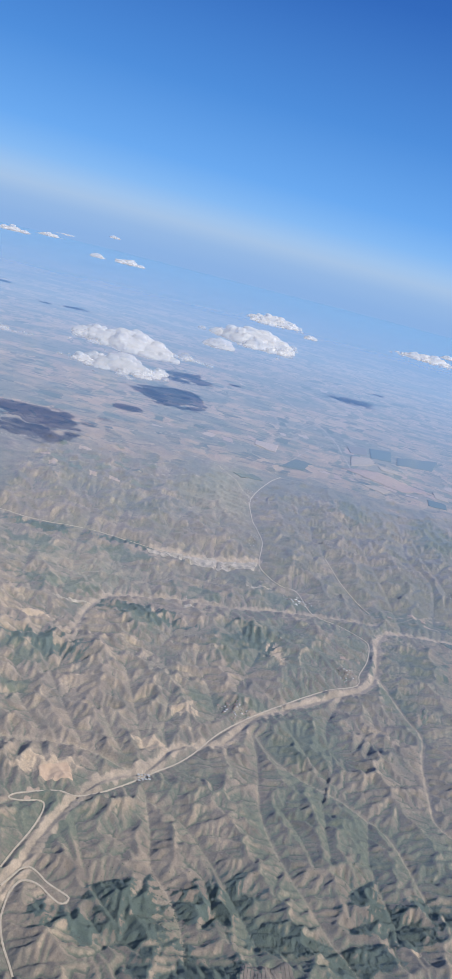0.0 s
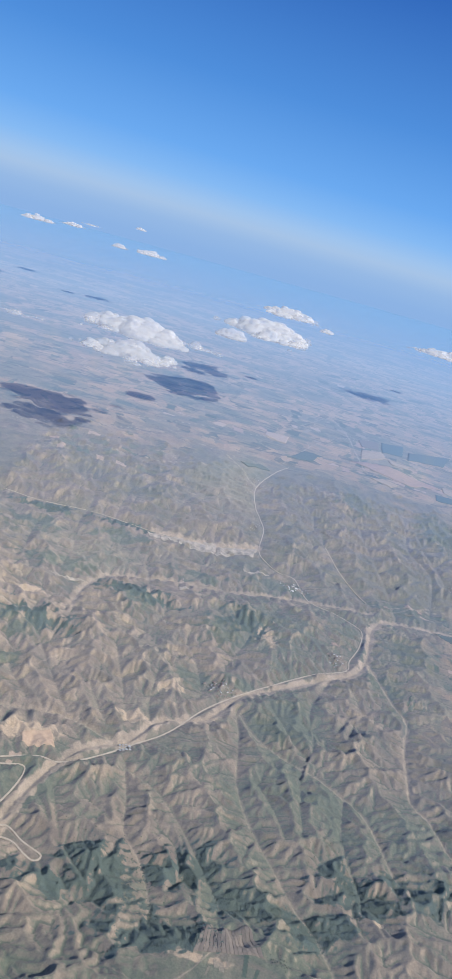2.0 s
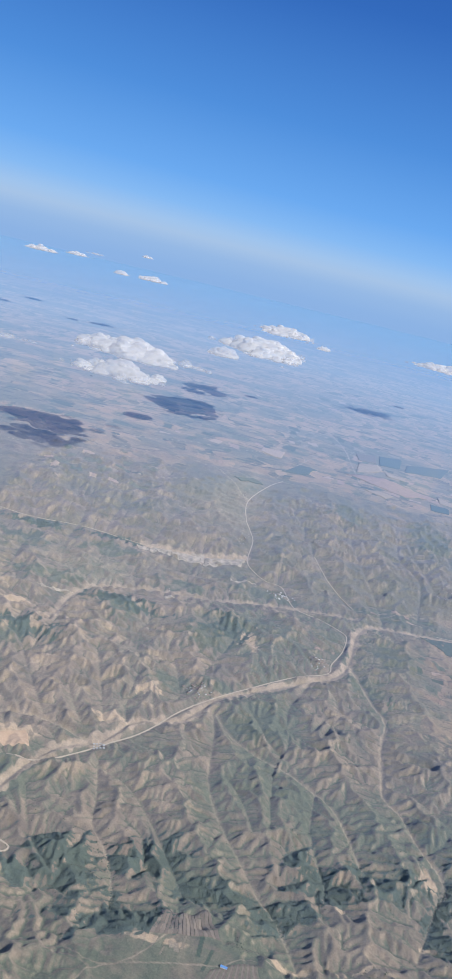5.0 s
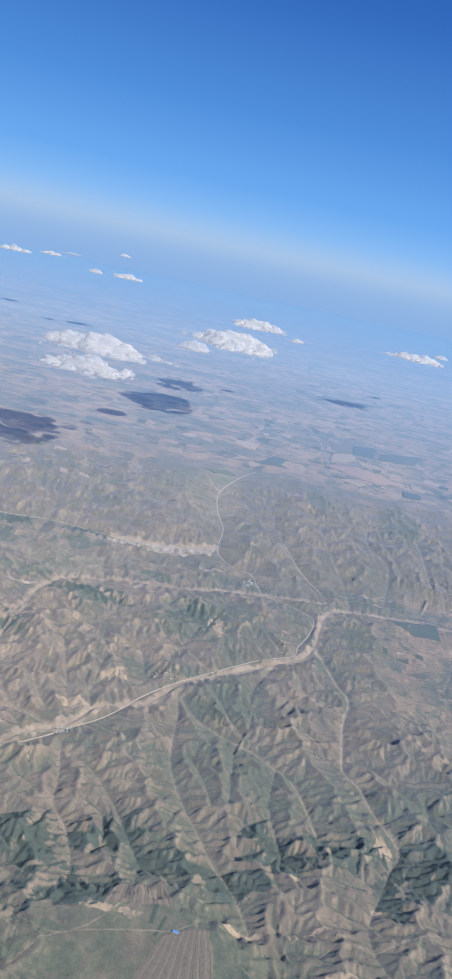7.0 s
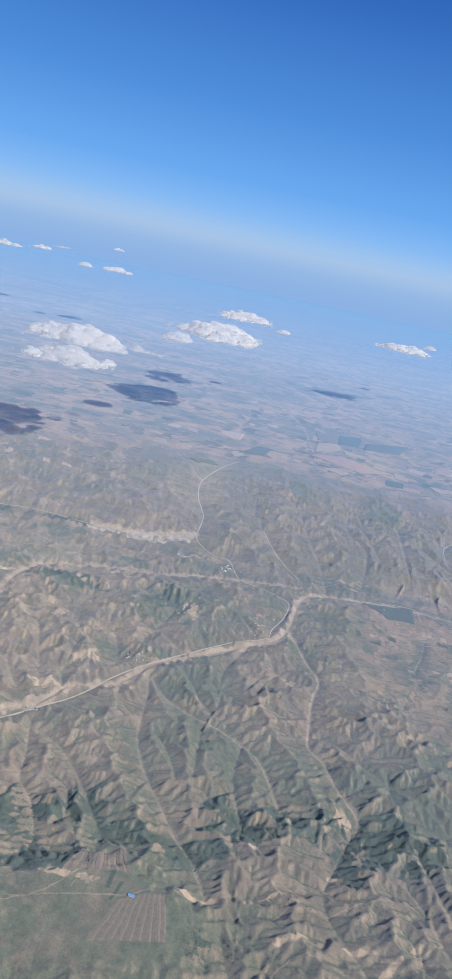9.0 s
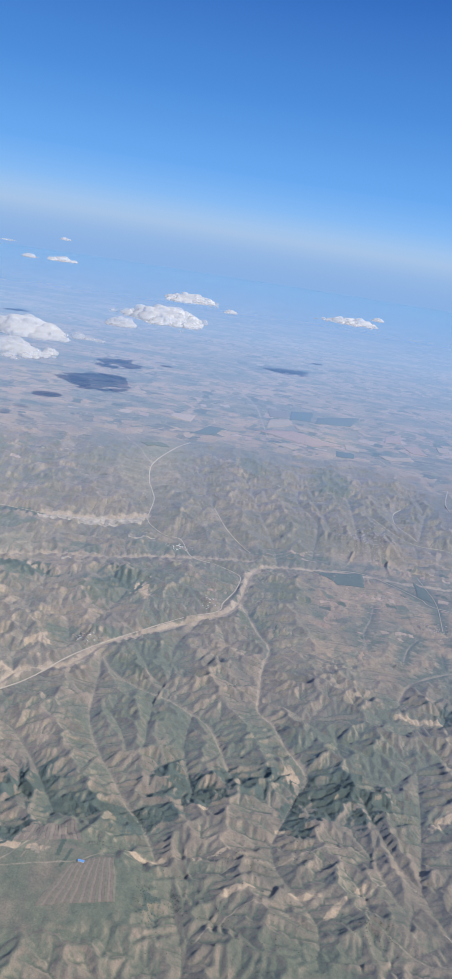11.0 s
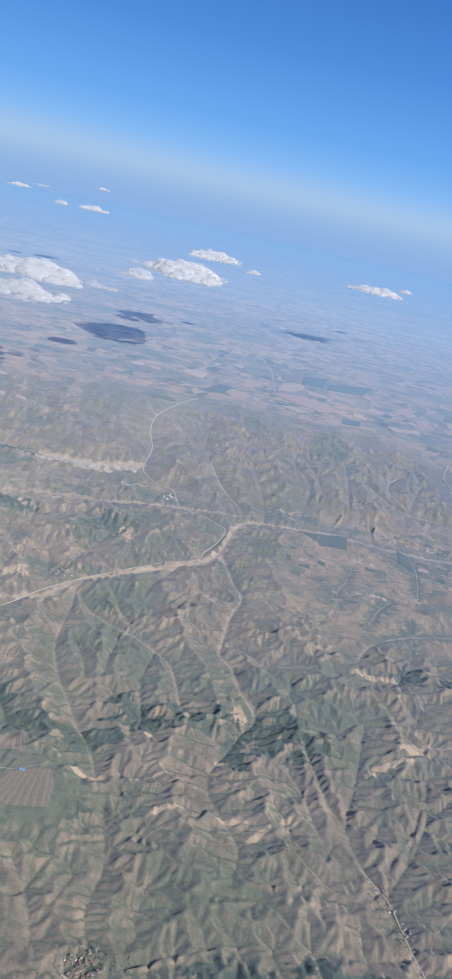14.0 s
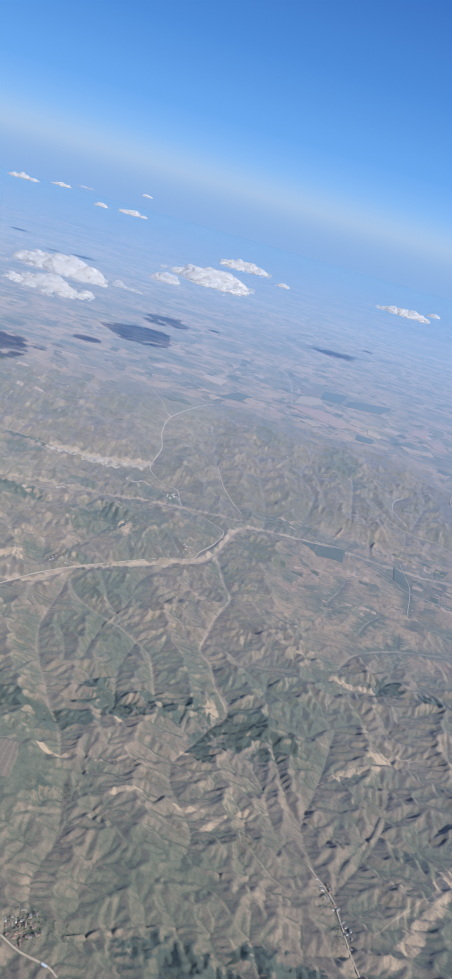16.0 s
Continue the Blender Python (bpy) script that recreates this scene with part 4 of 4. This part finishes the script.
# ---- fields ----
def plot(name, corners, material, label, lift=0.1, n=16, rough=0.03):
    """A field draped over the ground, a little proud of it; corners go round."""
    a, b, c, d = (np.array(p, float) for p in corners)
    bm = bmesh.new()
    u = np.arange(n + 1) / n
    uu, vv = np.meshgrid(u, u)
    p = a + (b - a) * uu[..., None] * (1 - vv[..., None]) + (d - a) * vv[..., None] * (1 - uu[..., None]) + (c - a) * (uu * vv)[..., None]
    p = p + rough * np.linalg.norm(c - a) * np.stack([perlin(p[..., 0] / 4, p[..., 1] / 4, 61), perlin(p[..., 0] / 4, p[..., 1] / 4, 62)], -1)
    z = height(p[..., 0].ravel(), p[..., 1].ravel()).reshape(n + 1, n + 1) + lift
    v = [[bm.verts.new((p[j, i, 0], p[j, i, 1], z[j, i])) for i in range(n + 1)] for j in range(n + 1)]
    for j in range(n):
        for i in range(n):
            bm.faces.new((v[j][i], v[j][i + 1], v[j + 1][i + 1], v[j + 1][i])).smooth = True
    rim = [e for e in bm.edges if e.is_boundary]
    skirt = bmesh.ops.extrude_edge_only(bm, edges=rim)["geom"]
    for q in skirt:
        if isinstance(q, bmesh.types.BMVert):
            q.co.z -= lift + 0.03
    bmesh.ops.recalc_face_normals(bm, faces=bm.faces)
    me = bpy.data.meshes.new(name)
    bm.to_mesh(me)
    bm.free()
    me.materials.append(material)
    return tagged(new(name, me), label, "field", group="fields in the valley and plain", kind="structure")


M_FALLOW = plain_material("fallow_earth", (0.34, 0.25, 0.18), (0.42, 0.32, 0.24), 0.6)
M_CROP = plain_material("green_crop", (0.075, 0.093, 0.070), (0.104, 0.122, 0.090), 0.6)
M_PLOUGH = plain_material("ploughed_earth", (0.150, 0.118, 0.090), (0.20, 0.160, 0.122), 1.5)
M_DRY = plain_material("dry_strip", (0.185, 0.148, 0.112), (0.245, 0.195, 0.148), 1.5)
M_STUBBLE = plain_material("stubble", (0.14, 0.13, 0.088), (0.20, 0.175, 0.125), 1.5)
plot("field", [(52.5, 632.4), (71.7, 630.0), (68.5, 606.9), (51.0, 614.3)], M_FALLOW, "large pale pinkish fallow field on the plain", 0.3)
plot("field", [(68.4, 563.3), (84.0, 598.2), (98.6, 600.0), (87.9, 569.7)], M_CROP, "dark green irrigated field on the plain", 0.3)
plot("field", [(139.2, 337.5), (166.1, 343.0), (162.9, 322.4), (149.1, 322.8)], M_CROP, "long dark green field beside the river bed")
plot("field", [(192.6, 340.6), (197.5, 333.9), (197.3, 316.4), (190.4, 322.3)], M_CROP, "green field beside the plain road")
plot("field", [(217.7, 351.8), (225.3, 352.2), (221.0, 343.6), (215.4, 344.4)], M_CROP, "small green field by the dry river")
plot("field", [(33.6, 514.7), (49.7, 523.5), (54.9, 515.8), (39.3, 507.6)], M_CROP, "dark green strip beside the village road", 0.3)
M_PINK = plain_material("reddish_fallow", (0.29, 0.190, 0.135), (0.37, 0.245, 0.178), 0.3)
M_TEAL = plain_material("wet_green_crop", (0.060, 0.090, 0.078), (0.085, 0.115, 0.098), 0.6)
M_STRAW = plain_material("pale_stubble", (0.30, 0.225, 0.150), (0.38, 0.290, 0.195), 0.3)
FAR_FIELDS = [
    ([(123.3, 607.2), (155.5, 625.6), (195.4, 588.5), (166.6, 574.4)], M_PINK, "broad reddish fallow field on the plain"),
    ([(133.2, 621.5), (138.9, 660.6), (157.8, 671.6), (159.5, 648.4)], M_STRAW, "pale stubble field on the plain"),
    ([(165.0, 714.4), (188.0, 722.2), (179.0, 676.0), (159.5, 672.7)], M_TEAL, "blue-green irrigated field on the plain"),
    ([(190.1, 702.4), (236.2, 727.3), (217.8, 679.0), (182.0, 666.5)], M_CROP, "long dark green field on the plain"),
    ([(140.7, 701.2), (161.3, 710.9), (157.0, 676.6), (140.6, 673.0)], M_PLOUGH, "dark ploughed field on the plain"),
    ([(197.9, 598.6), (209.0, 590.9), (206.1, 577.9), (196.0, 580.8)], M_STRAW, "pale stubble field on the plain"),
    ([(145.0, 572.9), (157.0, 566.8), (148.4, 553.6), (134.2, 567.7)], M_STRAW, "pale stubble field on the plain"),
    ([(161.2, 646.3), (178.3, 640.0), (175.6, 628.4), (161.3, 632.9)], M_STRAW, "pale stubble field on the plain"),
    ([(186.3, 568.0), (200.6, 567.4), (197.1, 550.6), (183.1, 551.1)], M_TEAL, "blue-green irrigated field on the plain"),
    ([(254.1, 625.3), (269.6, 630.9), (271.6, 599.4), (257.6, 602.7)], M_PINK, "narrow reddish fallow field on the plain"),
    ([(245.4, 652.8), (264.2, 672.7), (257.4, 640.4), (239.0, 628.3)], M_PINK, "reddish fallow field on the plain"),
    ([(289.4, 641.4), (300.6, 639.9), (295.1, 623.8), (286.9, 625.0)], M_STRAW, "small pale stubble field on the plain"),
    ([(222.6, 575.3), (251.4, 587.2), (253.4, 577.0), (225.8, 564.2)], M_STRAW, "long pale stubble field on the plain"),
]
for corners, material, label in FAR_FIELDS:
    plot("field", corners, material, label, 0.2, 12, 0.04)
M_GRAVEL = plain_material("pale_gravel", (0.24, 0.20, 0.15), (0.45, 0.385, 0.30), 0.35)
M_CLAY = plain_material("bare_clay", (0.36, 0.25, 0.165), (0.46, 0.335, 0.225), 0.9)
PITS = [
    ([(-9.5, 365.5), (9.3, 368.3), (9.8, 362.2), (-7.3, 361.5)], "pale gravel working along the valley road"),
    ([(10.5, 367.2), (27.5, 371.0), (26.4, 358.2), (10.5, 358.9)], "wide pale gravel pit in the valley floor"),
    ([(28.4, 369.9), (49.2, 378.8), (46.6, 368.4), (27.8, 358.5)], "wide pale gravel pit in the valley floor"),
    ([(-40.3, 291.1), (-34.3, 293.2), (-24.2, 294.6), (-35.9, 290.2)], "narrow pale quarry cut into the slope"),
    ([(42.1, 346.0), (56.6, 353.6), (55.1, 350.3), (43.0, 343.8)], "narrow pale quarry cut into the slope"),
    ([(14.0, 311.5), (18.2, 313.0), (18.4, 309.1), (14.3, 308.2)], "small pale works yard by the valley road"),
]
for corners, label in PITS:
    tagged(plot("gravel_pit", corners, M_GRAVEL, label, 0.1, 24, 0.12), category="gravel pit", group="gravel pits of the valley")
plot("bare_patch", [(-20.2, 184.5), (-12.4, 188.9), (-9.2, 183.2), (-19.0, 180.5)], M_CLAY, "bare orange clay slope above the road", 0.08, 22, 0.09)
TOP_A, TOP_B, LOW_A, LOW_B = (49.8, 115.9), (60.1, 120.8), (44.4, 103.2), (62.0, 107.2)
for k in range(26):
    u, w = k / 26, (k + 0.92) / 26
    at = [tuple(np.array(p) + (np.array(q) - np.array(p)) * f) for p, q, f in ((TOP_A, TOP_B, u), (TOP_A, TOP_B, w), (LOW_A, LOW_B, w), (LOW_A, LOW_B, u))]
    plot("field_strip", at, (M_PLOUGH, M_STUBBLE, M_DRY)[k % 3], "narrow ploughed strip on the hill terrace", 0.07 + 0.02 * (k % 2), 14)
SOUTH_A, NORTH_A, NORTH_B, SOUTH_B = (35.7, 121.5), (37.9, 131.8), (48.9, 134.7), (51.9, 125.5)
for k in range(16):
    u, w = k / 16, (k + 0.9) / 16
    at = [tuple(np.array(p) + (np.array(q) - np.array(p)) * f) for p, q, f in ((NORTH_A, NORTH_B, u), (NORTH_A, NORTH_B, w), (SOUTH_A, SOUTH_B, w), (SOUTH_A, SOUTH_B, u))]
    plot("field_strip", at, (M_DRY, M_PLOUGH)[k % 2], "narrow dry strip of a ploughed hilltop", 0.07 + 0.02 * (k % 2), 10)


# ---- houses ----
def paint(name, dark, light):
    return plain_material(name, dark, light, 4.0)


M_WALL = paint("mud_wall", (0.26, 0.21, 0.165), (0.36, 0.30, 0.24))
M_WHITE = paint("white_render", (0.48, 0.47, 0.44), (0.62, 0.61, 0.58))
M_TILE_RED = paint("red_tile", (0.19, 0.12, 0.09), (0.27, 0.17, 0.13))
M_TILE_GREY = paint("grey_tile", (0.16, 0.15, 0.15), (0.26, 0.25, 0.24))
M_PALE = paint("pale_sheet", (0.36, 0.42, 0.50), (0.46, 0.52, 0.60))
M_BLUE = paint("blue_sheet", (0.10, 0.24, 0.50), (0.16, 0.32, 0.60))


def make_house(length, depth, tall, walls, tiles, label, category="house", name="house"):
    """Walls and a gabled roof with eaves, standing on the ground."""
    ob = new(name)
    bm = bmesh.new()
    bmesh.ops.create_cube(bm, size=1, matrix=Matrix.Translation((0, 0, tall / 2 - 0.1)) @ Matrix.Diagonal((length, depth, tall + 0.2, 1)))
    part("wall", bm, walls, ob)
    bm = bmesh.new()
    l, d, e = length / 2 * 1.06, depth / 2 * 1.15, depth * 0.28
    low = [bm.verts.new(p) for p in ((-l, -d, tall), (l, -d, tall), (l, d, tall), (-l, d, tall))]
    top = [bm.verts.new(p) for p in ((-l, 0, tall + e), (l, 0, tall + e))]
    for f in ((low[0], low[1], top[1], top[0]), (low[2], low[3], top[0], top[1]), (low[1], low[2], top[1]), (low[3], low[0], top[0]), (low[3], low[2], low[1], low[0])):
        bm.faces.new(f)
    part("roof", bm, tiles, ob)
    return tagged(ob, label, category)


KINDS = [
    make_house(0.7, 0.36, 0.18, M_WALL, M_TILE_RED, "low mud-walled farmhouse with a red tiled roof"),
    make_house(0.65, 0.34, 0.17, M_WALL, M_TILE_GREY, "low mud-walled farmhouse with a grey tiled roof"),
    make_house(0.8, 0.4, 0.22, M_WHITE, M_TILE_GREY, "white-walled house with a grey roof in the village"),
    make_house(1.1, 0.4, 0.2, M_WHITE, M_WHITE, "long white shed with a pale roof"),
]
# middle, half sizes, turn, number, weights of the kinds, name of the group
VILLAGES = [
    ((37.5, 238.2), 4.6, 4.5, 35, 46, (5, 4, 3, 0), "houses of the roadside village"),
    ((84.9, 282.0), 4.5, 4.0, 20, 42, (5, 4, 3, 0), "houses at the road bend"),
    ((68.7, 346.2), 6.5, 4.5, 20, 44, (2, 2, 6, 3), "houses of the white village"),
    ((78.3, 70.9), 3.0, 3.2, 30, 34, (4, 5, 1, 0), "houses of the hollow village"),
    ((144.4, 103.8), 1.2, 4.5, 25, 22, (3, 4, 3, 0), "houses along the stream"),
    ((148.9, 92.9), 0.8, 4.0, 15, 14, (3, 4, 3, 0), "houses along the stream"),
    ((187.8, 287.5), 8.0, 6.0, 10, 34, (5, 4, 2, 0), "houses of the plain village"),
    ((177.6, 381.2), 15.0, 15.0, 15, 40, (8, 4, 1, 0), "houses of the small town"),
]
turned = random.Random(9)
first = {}
for middle, a, b, turn, count, weights, group in VILLAGES:
    side = max(2, int(math.sqrt(count)))
    for n in range(count):
        i, j = n % side, n // side
        u, v = ((i + turned.uniform(-0.3, 1.3)) / side * 2 - 1) * a, ((j + turned.uniform(-0.3, 1.3)) / max(1, count / side) * 2 - 1) * b
        t = math.radians(turn)
        x, y = middle[0] + u * math.cos(t) - v * math.sin(t), middle[1] + u * math.sin(t) + v * math.cos(t)
        kind = turned.choices(range(4), weights)[0]
        at = (x, y, float(height(x, y)[0]), 0, 0, turn + turned.choice((0, 0, 90)) + turned.uniform(-6, 6))
        if kind not in first:
            first[kind] = True
            KINDS[kind].matrix_basis = pose(*at)
            tagged(KINDS[kind], group=group)
        else:
            tagged(copy_thing(KINDS[kind], pose(*at)), group=group)

shed = make_house(1.5, 0.55, 0.3, M_WHITE, M_BLUE, "long farm shed with a bright blue roof", "shed", "shed")
x, y = (52.6, 117.1)
shed.matrix_basis = pose(x, y, float(height(x, y)[0]), 0, 0, -12)
x, y = (84.7, 64.6)
hall = make_house(1.2, 0.5, 0.26, M_WALL, M_PALE, "long farm hall with a pale blue-grey roof", "shed", "shed")
hall.matrix_basis = pose(x, y, float(height(x, y)[0]), 0, 0, -20)
M_FILM = paint("greenhouse_film", (0.30, 0.30, 0.29), (0.40, 0.40, 0.38))
x0, y0 = (10.2, 191.8)
hut = make_house(0.66, 0.36, 0.22, M_WALL, M_FILM, "low pale greenhouse in a square of rows", "greenhouse", "greenhouse")
for n in range(20):
    i, j = n % 4, n // 4
    x, y = x0 - 1.4 + 0.95 * i - 0.15 * j, y0 - 2.3 + 0.85 * j + 0.2 * i
    at = pose(x, y, float(height(x, y)[0]), 0, 0, 12)
    if n == 0:
        hut.matrix_basis = at
        tagged(hut, group="greenhouses beside the road")
    else:
        copy_thing(hut, at)

def far_houses(name, groups, material, label):
    """Small far-off houses past counting, as one mass of little gabled blocks."""
    rng = np.random.default_rng(12)
    bm_v, bm_f = [], []
    for (cx, cy), a, b, n in groups:
        g = np.clip(rng.normal(0, 0.5, (n, 2)), -1.2, 1.2)
        xs, ys = cx + a * g[:, 0], cy + b * g[:, 1]
        for x, y, z in zip(xs, ys, height(xs, ys)):
            t, l, d, h = rng.uniform(-0.4, 0.4) + rng.integers(2) * 1.57, rng.uniform(0.22, 0.45), rng.uniform(0.15, 0.25), rng.uniform(0.04, 0.06)
            c, q = math.cos(t), math.sin(t)
            k = len(bm_v)
            for u, v, w in ((-l, -d, -0.1), (l, -d, -0.1), (l, d, -0.1), (-l, d, -0.1), (-l, -d, h), (l, -d, h), (l, d, h), (-l, d, h), (-l, 0, h * 1.5), (l, 0, h * 1.5)):
                bm_v.append((x + u * c - v * q, y + u * q + v * c, z + w))
            for f in ((0, 1, 5, 4), (2, 3, 7, 6), (1, 2, 6, 9, 5), (3, 0, 4, 8, 7), (4, 5, 9, 8), (6, 7, 8, 9)):
                bm_f.append(tuple(k + i for i in f))
    me = bpy.data.meshes.new(name)
    me.from_pydata(bm_v, [], bm_f)
    me.materials.append(material)
    return tagged(new(name, me), label, "houses", kind="stuff")


k = Nodes("town_roofs")
M_TOWN = k.done(k.mix(k.add("NewGeometry").outputs["Random Per Island"], (0.28, 0.21, 0.185), (0.44, 0.38, 0.35)))
far_houses("far_town", [
    ((175.6, 380.2), 17, 17, 620), ((188.6, 399.4), 10, 18, 90), ((210.7, 374.9), 5, 4, 14), ((188.1, 285.6), 9, 9, 60), ((150.4, 315.4), 7, 5, 20),
    ((92.8, 593.2), 12, 10, 40), ((143.2, 694.9), 20, 16, 50), ((43.3, 470.5), 5, 12, 24), ((46.3, 402.3), 4, 10, 24), ((8.7, 805.5), 6, 10, 12),
    ((47.4, 480.6), 8, 16, 30), ((152.5, 694.6), 20, 14, 40), ((264.7, 1247.0), 30, 14, 30), ((16.4, 321.7), 3, 3, 8),
], M_TOWN, "small far-off town houses with red and grey roofs")

# ---- clouds ----
def unit_ball():
    bm = bmesh.new()
    bmesh.ops.create_icosphere(bm, subdivisions=3, radius=1)
    ball = np.array([v.co for v in bm.verts]), np.array([[v.index for v in f.verts] for f in bm.faces])
    bm.free()
    return ball


BALL = unit_ball()


def heap(name, rnd, w, d, h, count, big, material, parent, label=""):
    """Puffs heaped on a flat base, as one part of a cloud."""
    places, faces = [], []

    def puff(px, py, pz, size, flat):
        faces.append(BALL[1] + len(places) * len(BALL[0]))
        places.append(BALL[0] * (size * rnd.uniform(1.1, 1.7) * flat, size * rnd.uniform(1.1, 1.5) * flat, size) + (px, py, pz))

    lobes = [(rnd.uniform(0, 6.28), rnd.uniform(0.06, 0.16)) for _ in range(3)]
    for _ in range(count):
        a, r = rnd.uniform(0, 2 * math.pi), rnd.random() ** 0.55
        reach = 1 + sum(q * math.sin((n + 2) * a + o) for n, (o, q) in enumerate(lobes))
        px, py = math.cos(a) * r * reach * w / 2, math.sin(a) * r * reach * d / 2
        tower = h * (1 - 0.75 * r**2) * rnd.uniform(0.45, 1.0)
        size = big * tower
        puff(px, py, tower * 0.25, size * 1.3, 1.6)
        for _ in range(3):
            b, e = rnd.uniform(0, 2 * math.pi), rnd.uniform(0.2, 1.3)
            puff(px + math.cos(b) * math.cos(e) * size * 1.9, py + math.sin(b) * math.cos(e) * size * 1.7, tower * 0.25 + math.sin(e) * size * 1.35, size * rnd.uniform(0.45, 0.8), 1.15)
    p = np.concatenate(places)
    p[:, 2] = np.where(p[:, 2] < 0, p[:, 2] * 0.25, p[:, 2])
    me = bpy.data.meshes.new(name)
    me.from_pydata(p.tolist(), [], np.concatenate(faces).tolist())
    me.materials.append(material)
    ob = new(name, me)
    ob.parent = parent
    return tagged(ob, label)


BILLOW = bpy.data.textures.new("billow", "CLOUDS")
BILLOW.noise_scale, BILLOW.noise_depth = 1.0, 5


def fuse(ob, cell, rag, grain):
    """Melts the puffs of a cloud into one soft body with a ragged skin."""
    mod = ob.modifiers.new("fuse", "REMESH")
    mod.mode, mod.voxel_size, mod.use_smooth_shade = "VOXEL", cell, True
    mod = ob.modifiers.new("soften", "SMOOTH")
    mod.factor, mod.iterations = 0.5, 3
    for size, amount in ((grain, rag), (grain * 0.35, rag * 0.25)):
        tex = BILLOW.copy()
        tex.noise_scale = size
        mod = ob.modifiers.new("billow", "DISPLACE")
        mod.texture, mod.strength, mod.mid_level, mod.texture_coords = tex, amount, 0.5, "LOCAL"
    return ob


def build_cloud(place, z, w, d, h, seed, label, thin=False, skin=None):
    x, y = place
    rnd = random.Random(seed)
    ob = new("cloud")
    ob.location = (x, y, z - (x * x + y * y) / (2 * EARTH))
    ob.rotation_euler = (0, 0, rnd.uniform(-0.15, 0.15))
    if not thin:
        fuse(heap("core", rnd, w * 0.84, d * 0.8, h, max(30, int(w * d / 80)), 0.48, skin or M_CLOUD, ob), h / 20, h * 0.06, h * 0.22)
    fuse(heap("wisp", rnd, w * 1.12, d * 1.15, h * 0.8, 34, 0.36, M_WISP, ob, "thin ragged see-through rim"), h / 14, h * 0.15, h * 0.35)
    return tagged(ob, label, "cloud", group="clouds over the plain")


CLOUDS = [
    ((-51.5, 499.9), 74, 74, 62, 11), ((-50.8, 462.2), 66, 60, 46, 9), ((34.9, 676.9), 77, 80, 112, 12), ((3.9, 587.5), 77, 24, 18, 7),
    ((52.9, 793.9), 88, 68, 80, 8), ((246.9, 925.5), 80, 78, 70, 8), ((304.9, 1045.1), 80, 18, 14, 5), ((96.5, 824.2), 79, 15, 12, 4),
    ((-144.5, 1160.6), 90, 50, 40, 8), ((-187.8, 1141.6), 90, 26, 26, 5), ((-355.6, 2403.8), 96, 30, 30, 8), ((-314.8, 1165.8), 96, 48, 40, 8), ((-292.1, 1294.0), 96, 40, 36, 7),
]
for n, c in enumerate(CLOUDS):
    build_cloud(*c, 100 + n, "white flat-based cumulus cloud with ragged edges", skin=M_VEIL if n in (1, 3) else None)
for n, c in enumerate([((-120.6, 464.0), 72, 30, 12, 3), ((-11.6, 532.9), 70, 14, 8, 3), ((-318.9, 1536.8), 96, 40, 30, 5)]):
    build_cloud(*c, 200 + n, "thin grey-white shred of cloud", True)
